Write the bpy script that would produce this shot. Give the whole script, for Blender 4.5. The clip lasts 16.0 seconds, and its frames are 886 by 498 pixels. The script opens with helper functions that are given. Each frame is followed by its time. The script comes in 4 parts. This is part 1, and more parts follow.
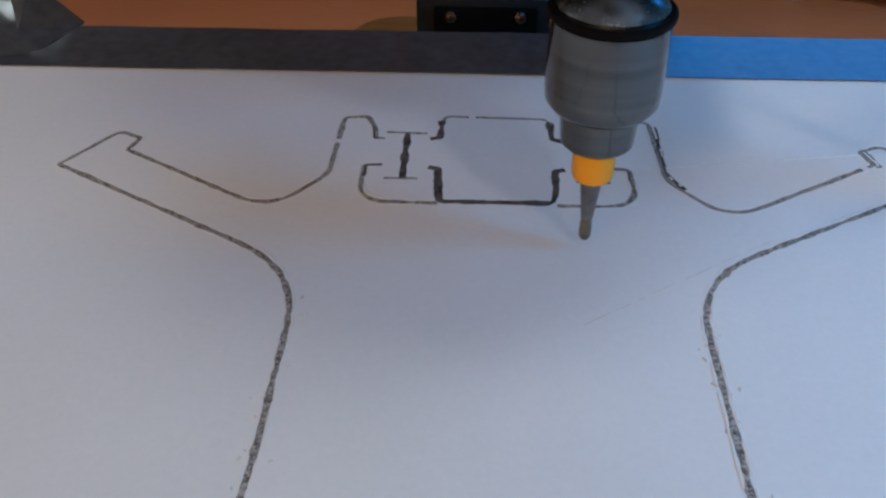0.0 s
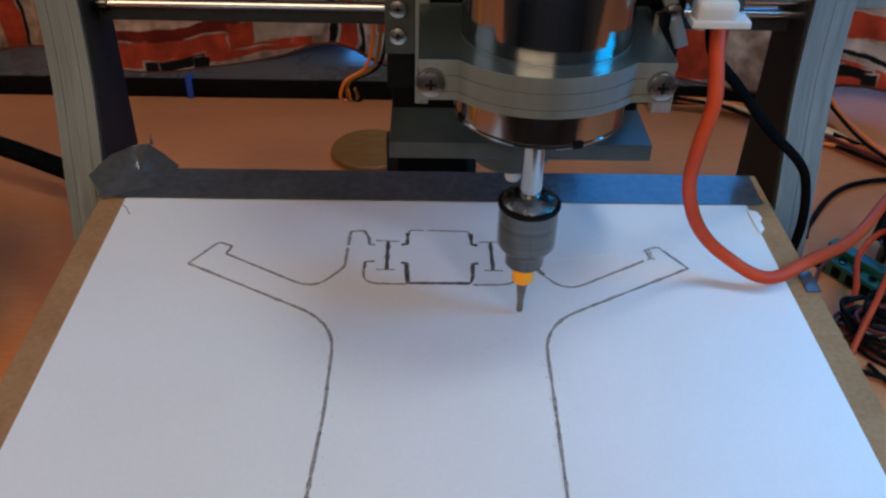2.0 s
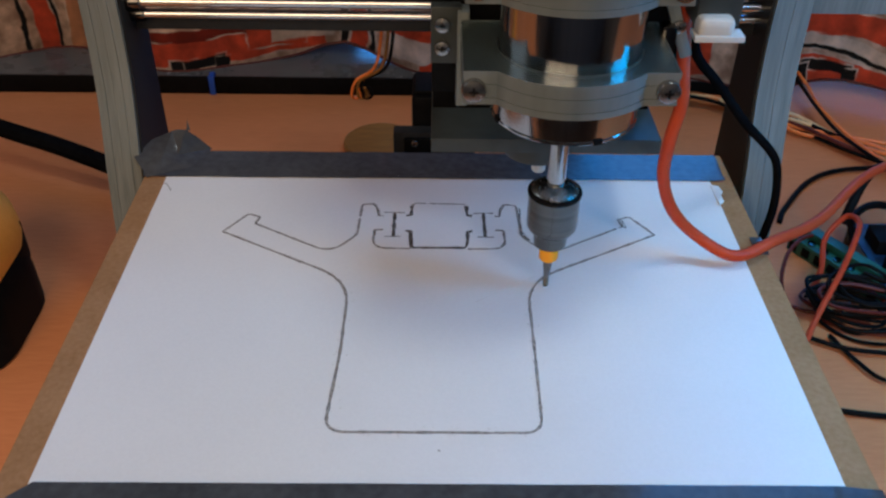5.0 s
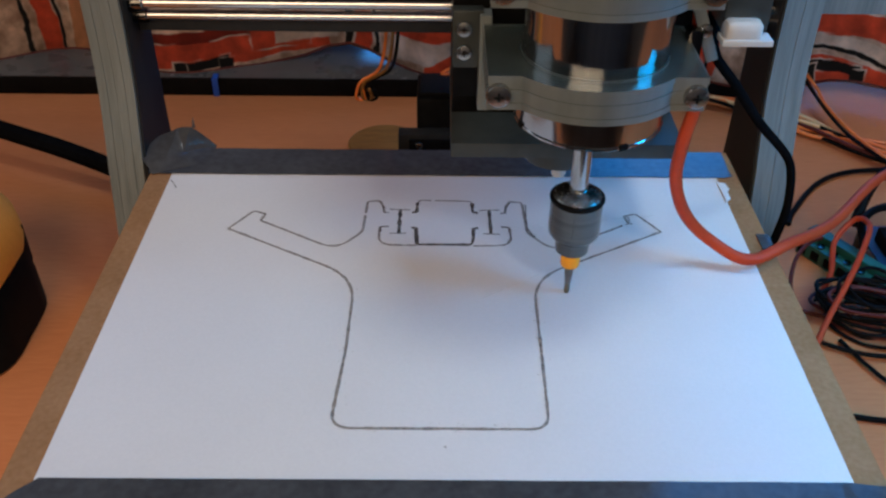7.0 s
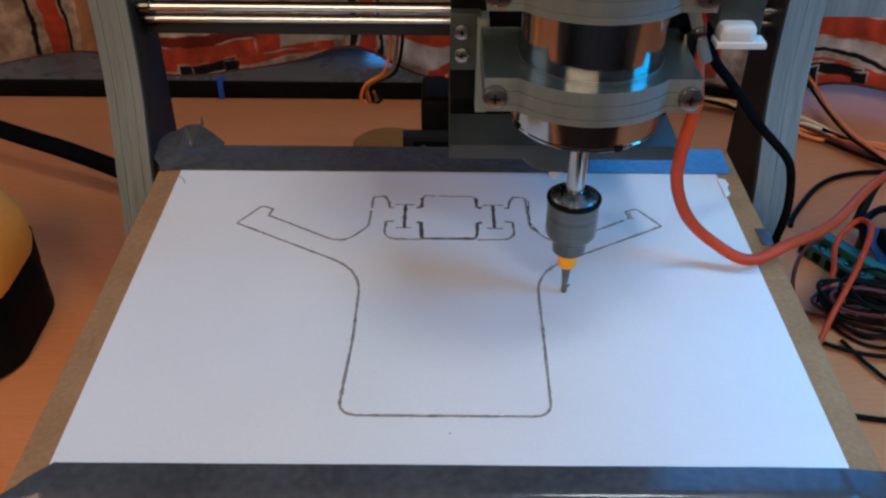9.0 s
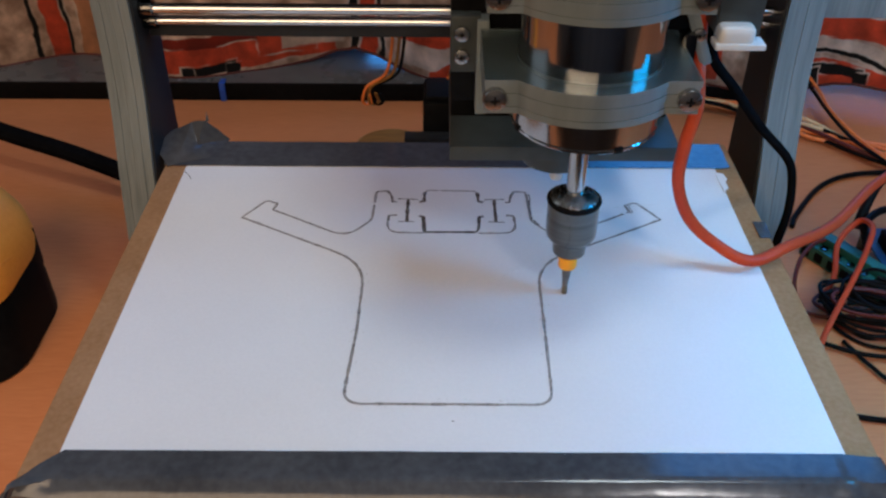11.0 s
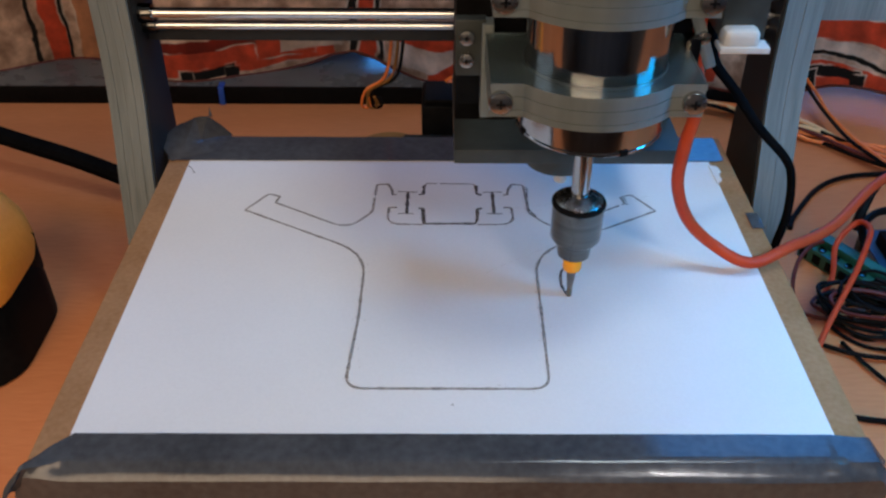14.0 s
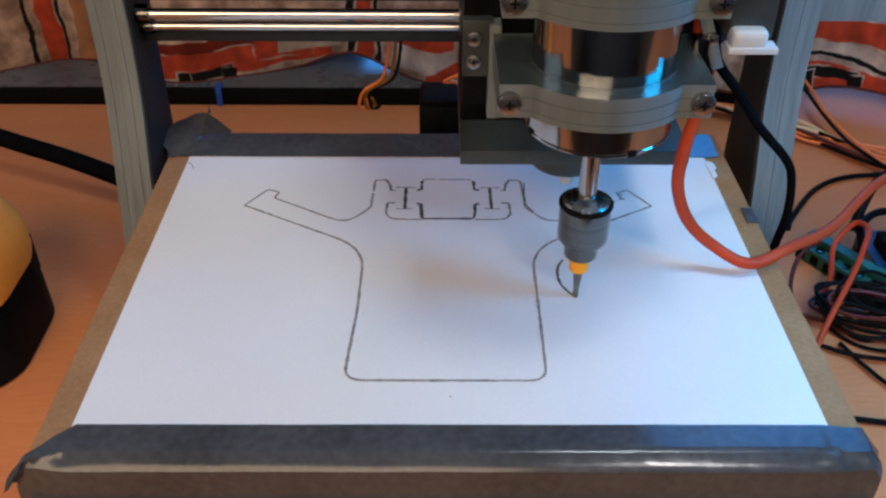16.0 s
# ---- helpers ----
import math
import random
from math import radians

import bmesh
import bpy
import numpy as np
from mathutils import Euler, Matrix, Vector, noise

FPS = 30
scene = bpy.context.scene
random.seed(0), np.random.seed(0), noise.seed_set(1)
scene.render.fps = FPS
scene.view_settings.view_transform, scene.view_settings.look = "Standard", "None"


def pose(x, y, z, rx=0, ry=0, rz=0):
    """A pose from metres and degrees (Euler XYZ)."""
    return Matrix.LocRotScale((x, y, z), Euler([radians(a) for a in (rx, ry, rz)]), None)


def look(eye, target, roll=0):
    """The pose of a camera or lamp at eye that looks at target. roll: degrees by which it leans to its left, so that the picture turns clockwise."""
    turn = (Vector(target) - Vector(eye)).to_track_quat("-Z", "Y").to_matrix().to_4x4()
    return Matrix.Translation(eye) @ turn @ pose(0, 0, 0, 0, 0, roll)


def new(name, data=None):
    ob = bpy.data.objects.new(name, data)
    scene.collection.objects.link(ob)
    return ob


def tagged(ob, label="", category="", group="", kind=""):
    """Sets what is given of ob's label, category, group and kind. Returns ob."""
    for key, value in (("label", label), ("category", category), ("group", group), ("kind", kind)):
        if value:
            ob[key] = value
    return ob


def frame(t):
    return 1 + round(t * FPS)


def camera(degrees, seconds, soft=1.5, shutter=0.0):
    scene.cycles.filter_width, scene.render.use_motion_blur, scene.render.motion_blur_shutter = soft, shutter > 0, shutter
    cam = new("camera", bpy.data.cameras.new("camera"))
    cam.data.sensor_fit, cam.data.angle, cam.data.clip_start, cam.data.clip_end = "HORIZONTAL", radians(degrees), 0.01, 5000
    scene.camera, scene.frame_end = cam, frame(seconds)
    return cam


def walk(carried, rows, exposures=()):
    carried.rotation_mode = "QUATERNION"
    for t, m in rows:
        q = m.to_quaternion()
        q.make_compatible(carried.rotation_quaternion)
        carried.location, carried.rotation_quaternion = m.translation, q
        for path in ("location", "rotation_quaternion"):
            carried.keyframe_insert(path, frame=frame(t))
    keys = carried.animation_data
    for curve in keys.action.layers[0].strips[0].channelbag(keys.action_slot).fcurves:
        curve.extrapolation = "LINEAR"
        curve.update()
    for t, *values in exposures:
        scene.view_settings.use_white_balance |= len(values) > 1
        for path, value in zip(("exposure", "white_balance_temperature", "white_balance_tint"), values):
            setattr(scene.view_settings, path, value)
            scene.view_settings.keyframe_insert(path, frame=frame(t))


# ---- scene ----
cam = camera(52.3, 16.0, soft=2.4)
PATH = [
    (0, -0.0063, -0.2561, 0.1239, 51.31, -0.04, 2.14),
    (0.5, -0.0087, -0.2682, 0.1425, 50.70, -0.91, 0.28),
    (1, -0.0056, -0.2969, 0.1764, 50.63, -0.29, -0.32),
    (1.5, -0.0093, -0.3375, 0.2084, 52.23, -0.67, -1.11),
    (2, -0.0080, -0.3807, 0.2371, 53.84, -1.32, -0.73),
    (2.5, -0.0055, -0.4145, 0.2582, 54.24, -0.83, -1.00),
    (3, -0.0012, -0.4289, 0.2661, 53.37, -0.87, -0.42),
    (3.5, -0.0002, -0.4209, 0.2622, 52.58, -0.60, 0.14),
    (4, -0.0023, -0.4230, 0.2644, 53.18, -0.39, 0.01),
    (4.5, -0.0023, -0.4262, 0.2662, 53.14, -0.71, -0.17),
    (7, -0.0033, -0.4205, 0.2637, 53.20, -0.55, 0.02),
    (7.5, -0.0036, -0.4249, 0.2662, 53.36, -0.51, 0.13),
    (8, -0.0039, -0.4250, 0.2657, 53.43, -0.44, 0.18),
    (8.5, -0.0044, -0.4252, 0.2658, 53.47, -0.39, 0.14),
    (9, -0.0041, -0.4247, 0.2650, 53.42, -0.44, 0.17),
    (11.5, -0.0049, -0.4253, 0.2659, 53.49, -0.22, 0.19),
    (12, -0.0050, -0.4251, 0.2661, 53.45, -0.15, 0.36),
    (12.5, -0.0045, -0.4261, 0.2666, 53.51, -0.17, 0.19),
    (13, -0.0052, -0.4213, 0.2643, 53.43, -0.20, 0.08),
    (13.5, -0.0051, -0.4264, 0.2670, 53.68, -0.18, 0.03),
    (14, -0.0050, -0.4262, 0.2667, 53.64, -0.22, -0.02),
    (14.5, -0.0054, -0.4243, 0.2661, 53.42, -0.32, -0.13),
    (15, -0.0045, -0.4202, 0.2633, 53.38, -0.36, -0.17),
    (15.5, -0.0052, -0.4223, 0.2643, 53.49, -0.34, -0.21),
    (16, -0.0051, -0.4257, 0.2664, 53.70, -0.27, -0.16),
]
walk(cam, [(r[0], pose(*r[1:])) for r in PATH], exposures=[(0, -0.40), (1.5, -0.24), (3.0, -0.13), (9.2, -0.08), (12, 0.05), (15, 0.04), (16, 0.19)])

# seconds, carriage shift along x, carriage lift, bed shift along y (all millimetres)
TRAVEL = [
    (0, -35.5, 3.2, -21.6), (0.5, -32.6, 2.9, -22.2), (1, -28.9, 2.5, -22.0), (1.5, -25.6, 2.0, -20.6),
    (2, -22.2, 1.6, -18.9), (2.5, -19.8, 1.5, -17.0), (3, -16.7, 1.5, -14.8), (3.5, -13.6, 1.5, -12.7),
    (4, -10.9, 1.5, -11.0), (4.5, -7.9, 1.4, -9.4), (5.6, -1.4, 1.3, -6.2), (6.4, 1.5, 0.6, -3.9), (7, 1.6, 0.1, -2.4),
    (7.5, 0.9, 0, -1.3), (8, 0, 0, 0), (8.5, -0.8, 0, 1.6), (9, -1.3, 0, 3.1), (10.2, -2.0, 0, 7.2),
    (11.5, -2.1, 0, 11.9), (12, -1.8, 0, 13.7), (12.5, -1.4, 0, 15.3), (13, -1.1, 0, 17.1), (13.5, -0.3, 0, 18.8),
    (14, 0.5, 0, 20.2), (14.5, 1.3, 0, 21.6), (15, 2.3, 0, 23.0), (15.5, 3.2, 0, 24.4), (16, 4.4, 0, 25.7),
]
AXIS_X, AXIS_Y = 0.0541, -0.1008     # spindle axis with the carriage at rest

# ---- light ----
world = bpy.data.worlds.new("room_air")
scene.world = world
world.use_nodes = True
world.node_tree.nodes["Background"].inputs[0].default_value = (0.75, 0.78, 1.0, 1)
world.node_tree.nodes["Background"].inputs[1].default_value = 0.0


def area(name, eye, target, size_x, size_y, power, colour):
    data = bpy.data.lights.new(name, "AREA")
    data.shape, data.size, data.size_y = "RECTANGLE", size_x, size_y
    data.energy, data.color = power, colour
    ob = new(name, data)
    ob.matrix_world = look(eye, target)
    return ob


# blue daylight through the window in the back wall, an added blue fill under the cloth, a blue screen beside the desk,
# an added cool fill from the side, a cool lamp over the machine, broad warm light and a small lamp behind the camera
area("window_daylight", (0.52, 0.80, 0.82), (0.38, -0.10, 0.82), 0.58, 1.10, 8.0, (0.01, 0.30, 1.0))
area("work_lamp", (0.26, -0.12, 0.98), (0.02, -0.06, 0.0), 0.20, 0.20, 2.5, (0.83, 0.94, 1.0))
area("screen_glow", (0.35, -0.17, 0.20), (0.15, -0.20, 0.0), 0.14, 0.16, 1.05, (0.0, 0.43, 1.0))
area("front_room_lamp", (-0.40, -1.45, 0.78), (0.0, -0.06, 0.0), 1.2, 0.9, 14.8, (1.0, 0.71, 0.46))
# fill with no known source, brightens the desk's left and the left upright
area("side_fill", (-1.10, 0.0, 0.70), (-0.1, -0.05, 0.0), 0.7, 0.7, 1.5, (0.80, 0.90, 1.0))
# added lamp under the hem, tints the board and desk edge blue
area("gap_fill", (0.30, 0.425, -0.045), (0.30, 0.20, -0.080), 0.75, 0.03, 0.40, (0.06, 0.36, 1.0))
area("room_lamp", (0.39, -0.93, 0.97), (0.0, -0.2, 0.0), 0.08, 0.08, 1.9, (1.0, 0.96, 0.96))


# ---- materials ----
def nodes_of(name):
    m = bpy.data.materials.new(name)
    m.use_nodes = True
    return m, m.node_tree.nodes, m.node_tree.links, m.node_tree.nodes["Principled BSDF"]


def surface(name, a, b, rough=0.5, spec=0.5, band=0.14, metal=0.0, grain=60.0, coarse=9.0, bump=0.15, spread=0.12, stretch=(1, 1, 1), trans=0.0, coat=0.0):
    """Two colours mixed by a coarse and a fine noise, with varied gloss and fine relief."""
    m, n, l, p = nodes_of(name)
    co = n.new("ShaderNodeTexCoord")
    mp = n.new("ShaderNodeMapping")
    mp.inputs["Scale"].default_value = stretch
    l.new(co.outputs["Object"], mp.inputs[0])
    big, fine = n.new("ShaderNodeTexNoise"), n.new("ShaderNodeTexNoise")
    big.inputs["Scale"].default_value, fine.inputs["Scale"].default_value = coarse, grain
    big.inputs["Detail"].default_value, fine.inputs["Detail"].default_value = 4, 5
    for t in (big, fine):
        l.new(mp.outputs[0], t.inputs["Vector"])
    add = n.new("ShaderNodeMath")
    add.operation = "MULTIPLY_ADD"
    l.new(fine.outputs[0], add.inputs[0])
    add.inputs[1].default_value = 0.5
    half = n.new("ShaderNodeMath")
    half.operation = "MULTIPLY"
    half.inputs[1].default_value = 0.5
    l.new(big.outputs[0], half.inputs[0])
    l.new(half.outputs[0], add.inputs[2])
    ramp = n.new("ShaderNodeValToRGB")
    ramp.color_ramp.elements[0].position, ramp.color_ramp.elements[1].position = 0.5 - band, 0.5 + band
    ramp.color_ramp.elements[0].color, ramp.color_ramp.elements[1].color = (*a, 1), (*b, 1)
    l.new(add.outputs[0], ramp.inputs[0])
    l.new(ramp.outputs[0], p.inputs["Base Color"])
    rr = n.new("ShaderNodeMapRange")
    rr.inputs["To Min"].default_value, rr.inputs["To Max"].default_value = max(0.02, rough - spread), min(1, rough + spread)
    l.new(add.outputs[0], rr.inputs[0])
    l.new(rr.outputs[0], p.inputs["Roughness"])
    p.inputs["Metallic"].default_value = metal
    p.inputs["Specular IOR Level"].default_value = spec
    p.inputs["Transmission Weight"].default_value = trans
    p.inputs["Coat Weight"].default_value = coat
    if bump:
        bp = n.new("ShaderNodeBump")
        bp.inputs["Strength"].default_value, bp.inputs["Distance"].default_value = bump, 0.0006
        l.new(add.outputs[0], bp.inputs["Height"])
        l.new(bp.outputs[0], p.inputs["Normal"])
    return m


M_TABLE = surface("beech_laminate", (0.58, 0.200, 0.078), (0.66, 0.246, 0.104), 0.5, 0.14, grain=220, coarse=14, bump=0.05, stretch=(0.35, 2.2, 1))
M_MDF = surface("raw_fibreboard", (0.30, 0.155, 0.072), (0.40, 0.222, 0.115), 0.85, 0.1, grain=420, coarse=40, bump=0.2)
M_PAPER = surface("matt_white_paper", (0.76, 0.75, 0.76), (0.80, 0.79, 0.80), 0.75, grain=700, coarse=18, bump=0.06)
M_TAPE = surface("grey_duct_tape", (0.046, 0.048, 0.054), (0.076, 0.079, 0.087), 0.17, grain=260, coarse=30, bump=0.2, spread=0.06)
M_CUT = surface("charred_cut", (0.075, 0.065, 0.06), (0.46, 0.42, 0.40), 0.9, band=0.10, grain=2600, coarse=1100, bump=0.4)
M_SCORE = surface("dark_deep_cut", (0.012, 0.010, 0.008), (0.16, 0.13, 0.115), 0.9, grain=900, coarse=260, bump=0.4)
M_DENT = surface("pressed_paper_mark", (0.60, 0.58, 0.57), (0.74, 0.73, 0.73), 0.8, grain=500, coarse=60, bump=0.1)
M_PLATE_EDGE = surface("layered_acrylic_edge", (0.125, 0.15, 0.152), (0.20, 0.225, 0.225), 0.45, 0.3, grain=160, coarse=30, bump=0.1, stretch=(6, 1, 0.2))
M_RUBBER = surface("matt_black_rubber", (0.004, 0.004, 0.0045), (0.007, 0.007, 0.0078), 0.9, 0.0, grain=200, coarse=30, bump=0.08)
M_PLATE = surface("dark_grey_panel", (0.019, 0.020, 0.022), (0.029, 0.030, 0.032), 0.5, 0.12, grain=120, coarse=12, bump=0.05)
M_BASE = surface("grey_acrylic", (0.032, 0.037, 0.036), (0.05, 0.058, 0.056), 0.35, 0.35, grain=120, coarse=25, bump=0.05)
M_BLACK = surface("black_plastic", (0.003, 0.003, 0.0035), (0.007, 0.007, 0.0075), 0.5, 0.06, grain=200, coarse=30, bump=0.08)
M_CLAMP = surface("frosted_acrylic_layer", (0.14, 0.168, 0.168), (0.22, 0.25, 0.25), 0.36, grain=180, coarse=30, bump=0.08, trans=0.30, stretch=(1, 1, 0.1))
M_CLEAR = surface("clear_acrylic", (0.46, 0.57, 0.58), (0.54, 0.66, 0.66), 0.14, grain=90, coarse=30, bump=0.03, spread=0.05, trans=0.93)
M_CHROME = surface("polished_steel", (0.33, 0.34, 0.355), (0.44, 0.45, 0.465), 0.12, metal=1.0, grain=420, coarse=110, bump=0.10, spread=0.06, stretch=(1, 1, 0.02))
M_BRUSHED = surface("turned_steel", (0.085, 0.084, 0.082), (0.135, 0.132, 0.128), 0.15, metal=1.0, grain=500, coarse=160, bump=0.10, spread=0.05, stretch=(1, 1, 0.03))
M_CHUCK = surface("bright_turned_steel", (0.11, 0.11, 0.107), (0.17, 0.168, 0.162), 0.13, metal=1.0, grain=500, coarse=160, bump=0.10, spread=0.08, stretch=(0.03, 0.03, 1))
M_COLLAR = surface("bright_cone_steel", (0.36, 0.36, 0.35), (0.48, 0.475, 0.46), 0.26, metal=1.0, grain=500, coarse=160, bump=0.08, spread=0.08)
M_ROD = surface("ground_steel_rod", (0.60, 0.60, 0.61), (0.72, 0.72, 0.73), 0.2, metal=1.0, grain=300, coarse=20, bump=0.02)
M_YELLOW_RING = surface("yellow_ring_plastic", (0.86, 0.33, 0.012), (0.92, 0.38, 0.018), 0.45, 0.3, grain=150, coarse=60, bump=0.05)
M_CARBIDE = surface("grey_carbide", (0.14, 0.13, 0.13), (0.24, 0.23, 0.22), 0.4, metal=0.8, grain=400, coarse=120, bump=0.2)
M_BURNT = surface("dull_tip_steel", (0.10, 0.09, 0.07), (0.22, 0.20, 0.16), 0.6, metal=0.5, grain=400, coarse=160, bump=0.2)
M_DRILL = surface("yellow_tool_plastic", (0.80, 0.29, 0.04), (0.88, 0.34, 0.06), 0.5, 0.3, grain=300, coarse=14, bump=0.06)
M_RED_WIRE = surface("red_cable_rubber", (0.46, 0.045, 0.012), (0.54, 0.065, 0.018), 0.5, 0.25, grain=150, coarse=30, bump=0.06)
M_ORANGE = surface("orange_wire", (0.76, 0.17, 0.035), (0.85, 0.25, 0.06), 0.5, grain=150, coarse=30, bump=0.05)
M_CREAM = surface("cream_wire", (0.72, 0.48, 0.24), (0.80, 0.58, 0.33), 0.5, grain=150, coarse=30, bump=0.05)
M_MAROON = surface("dark_red_wire", (0.07, 0.011, 0.007), (0.12, 0.02, 0.012), 0.5, 0.25, grain=150, coarse=30, bump=0.05)
M_GREEN = surface("green_terminal_plastic", (0.010, 0.085, 0.060), (0.018, 0.13, 0.09), 0.45, grain=150, coarse=40, bump=0.06)
M_WHITE = surface("white_nylon", (0.50, 0.50, 0.49), (0.58, 0.58, 0.57), 0.4, grain=150, coarse=40, bump=0.05)
M_CORK = surface("varnished_brown_wood", (0.20, 0.085, 0.02), (0.30, 0.14, 0.035), 0.4, grain=80, coarse=20, bump=0.1, stretch=(1, 6, 1))
M_SLAB = surface("grey_glossy_board", (0.075, 0.077, 0.082), (0.11, 0.112, 0.118), 0.28, grain=60, coarse=8, bump=0.03)
M_WALL = surface("warm_wall_paint", (0.17, 0.16, 0.15), (0.22, 0.205, 0.19), 0.85, grain=40, coarse=3, bump=0.2)
M_FLOOR = surface("brown_floor_boards", (0.05, 0.032, 0.022), (0.08, 0.05, 0.034), 0.5, grain=30, coarse=4, bump=0.1, stretch=(1, 8, 1))
M_BLUE = surface("blue_plastic", (0.010, 0.07, 0.42), (0.016, 0.10, 0.52), 0.4, grain=150, coarse=40, bump=0.05)
M_PCB = surface("blue_circuit_board", (0.006, 0.025, 0.075), (0.012, 0.045, 0.12), 0.35, grain=300, coarse=90, bump=0.2)


def fabric():
    """Printed curtain: brick-red and beige brush patches between black lines."""
    m, n, l, p = nodes_of("printed_curtain_fabric")
    co = n.new("ShaderNodeTexCoord")
    warp = n.new("ShaderNodeTexNoise")
    warp.inputs["Scale"].default_value, warp.inputs["Detail"].default_value = 38, 4
    l.new(co.outputs["Object"], warp.inputs["Vector"])
    sub = n.new("ShaderNodeVectorMath")
    sub.operation = "SUBTRACT"
    sub.inputs[1].default_value = (0.5, 0.5, 0.5)
    l.new(warp.outputs["Color"], sub.inputs[0])
    mad = n.new("ShaderNodeVectorMath")
    mad.operation = "MULTIPLY_ADD"
    mad.inputs[1].default_value = (0.011, 0, 0.009)
    l.new(sub.outputs[0], mad.inputs[0])
    l.new(co.outputs["Object"], mad.inputs[2])
    sep = n.new("ShaderNodeSeparateXYZ")
    l.new(mad.outputs[0], sep.inputs[0])

    def math_node(op, a, b):
        q = n.new("ShaderNodeMath")
        q.operation = op
        for i, v in enumerate((a, b)):
            if isinstance(v, (int, float)):
                q.inputs[i].default_value = v
            else:
                l.new(v, q.inputs[i])
        return q.outputs[0]

    base = n.new("ShaderNodeValToRGB")
    base.color_ramp.elements[0].color, base.color_ramp.elements[1].color = (0.52, 0.31, 0.21, 1), (0.76, 0.53, 0.39, 1)
    base.color_ramp.elements[0].position, base.color_ramp.elements[1].position = 0.35, 0.65
    grain = n.new("ShaderNodeTexNoise")
    grain.inputs["Scale"].default_value, grain.inputs["Detail"].default_value = 60, 6
    l.new(co.outputs["Object"], grain.inputs["Vector"])
    l.new(grain.outputs[0], base.inputs[0])
    colour = base.outputs[0]
    patch = n.new("ShaderNodeTexNoise")
    patch.inputs["Scale"].default_value = 26
    l.new(co.outputs["Object"], patch.inputs["Vector"])
    gate = n.new("ShaderNodeMapRange")
    gate.inputs["From Min"].default_value, gate.inputs["From Max"].default_value = 0.46, 0.56
    l.new(patch.outputs[0], gate.inputs[0])
    spot_mask = gate.outputs[0]
    red, dark_red, beige, black, orange, cream = (0.72, 0.088, 0.036), (0.24, 0.02, 0.008), (0.74, 0.55, 0.42), (0.006, 0.005, 0.005), (0.58, 0.25, 0.12), (0.72, 0.56, 0.44)
    # centre x, centre z, half width, half height, slope, colour
    for cx, cz, hw, hh, slope, c in (
        (-0.402, -0.030, 0.012, 0.014, 0, red), (-0.347, -0.02, 0.008, 0.09, 0, red), (-0.3635, 0.0, 0.0018, 0.09, 0, black),
        (-0.3375, 0.0, 0.0016, 0.09, 0, black), (-0.318, -0.02, 0.010, 0.09, 0, orange),
        (-0.185, -0.048, 0.07, 0.006, 0.09, dark_red), (-0.175, -0.064, 0.075, 0.011, 0.05, red), (-0.14, -0.056, 0.024, 0.011, 0, red),
        (-0.118, -0.051, 0.026, 0.012, 0, beige), (-0.083, -0.02, 0.0035, 0.09, 0, black), (-0.070, -0.03, 0.0075, 0.09, 0, red),
        (-0.059, -0.0, 0.0018, 0.09, 0, black), (-0.018, -0.042, 0.026, 0.010, 0, red), (-0.016, -0.062, 0.026, 0.010, 0.1, beige),
        (0.004, -0.073, 0.022, 0.010, 0.45, red), (-0.205, -0.0745, 0.022, 0.0042, 0.1, black), (-0.186, -0.080, 0.006, 0.009, 0, black), (-0.2245, -0.082, 0.0045, 0.010, 0, black),
        (0.06, -0.05, 0.03, 0.03, 0.2, red), (0.13, -0.04, 0.03, 0.03, 0, beige), (0.20, -0.06, 0.03, 0.02, 0.2, red),
        (0.335, -0.037, 0.05, 0.010, -0.1, red), (0.340, -0.053, 0.06, 0.005, -0.22, beige), (0.345, -0.060, 0.06, 0.002, -0.25, black),
        (0.345, -0.078, 0.06, 0.012, -0.2, red), (0.334, -0.0715, 0.024, 0.0042, -0.12, black), (0.313, -0.078, 0.006, 0.009, 0, black), (0.356, -0.080, 0.005, 0.007, 0, black),
        (-0.15, 0.06, 0.10, 0.03, 0.1, red), (0.1, 0.1, 0.12, 0.04, -0.1, red), (-0.3, 0.1, 0.06, 0.05, 0, beige), (0.3, 0.08, 0.08, 0.04, 0, beige),
    ):
        dx = math_node("SUBTRACT", sep.outputs[0], cx)
        dz = math_node("SUBTRACT", math_node("SUBTRACT", sep.outputs[2], cz), math_node("MULTIPLY", dx, slope))
        ex = math_node("SUBTRACT", hw, math_node("ABSOLUTE", dx, 0))
        ez = math_node("SUBTRACT", hh, math_node("ABSOLUTE", dz, 0))
        inside = math_node("MINIMUM", ex, ez)
        for rim, ink in ((0.0014, cream), (0.0, c)):
            mask = n.new("ShaderNodeMapRange")
            mask.inputs["From Min"].default_value, mask.inputs["From Max"].default_value = -0.0004 - rim, 0.0006 - rim
            l.new(inside, mask.inputs[0])
            mix = n.new("ShaderNodeMix")
            mix.data_type = "RGBA"
            if rim:
                l.new(math_node("MULTIPLY", mask.outputs[0], spot_mask), mix.inputs["Factor"])
            else:
                l.new(mask.outputs[0], mix.inputs["Factor"])
            l.new(colour, mix.inputs["A"])
            mix.inputs["B"].default_value = (*ink, 1)
            colour = mix.outputs["Result"]
    tone = n.new("ShaderNodeMix")
    tone.data_type, tone.blend_type = "RGBA", "MULTIPLY"
    tone.inputs["Factor"].default_value = 0.95
    l.new(colour, tone.inputs["A"])
    spot = n.new("ShaderNodeMapRange")
    spot.inputs["From Min"].default_value, spot.inputs["From Max"].default_value = 0.3, 0.7
    spot.inputs["To Min"].default_value, spot.inputs["To Max"].default_value = 0.55, 1.25
    l.new(grain.outputs[0], spot.inputs[0])
    l.new(spot.outputs[0], tone.inputs["B"])
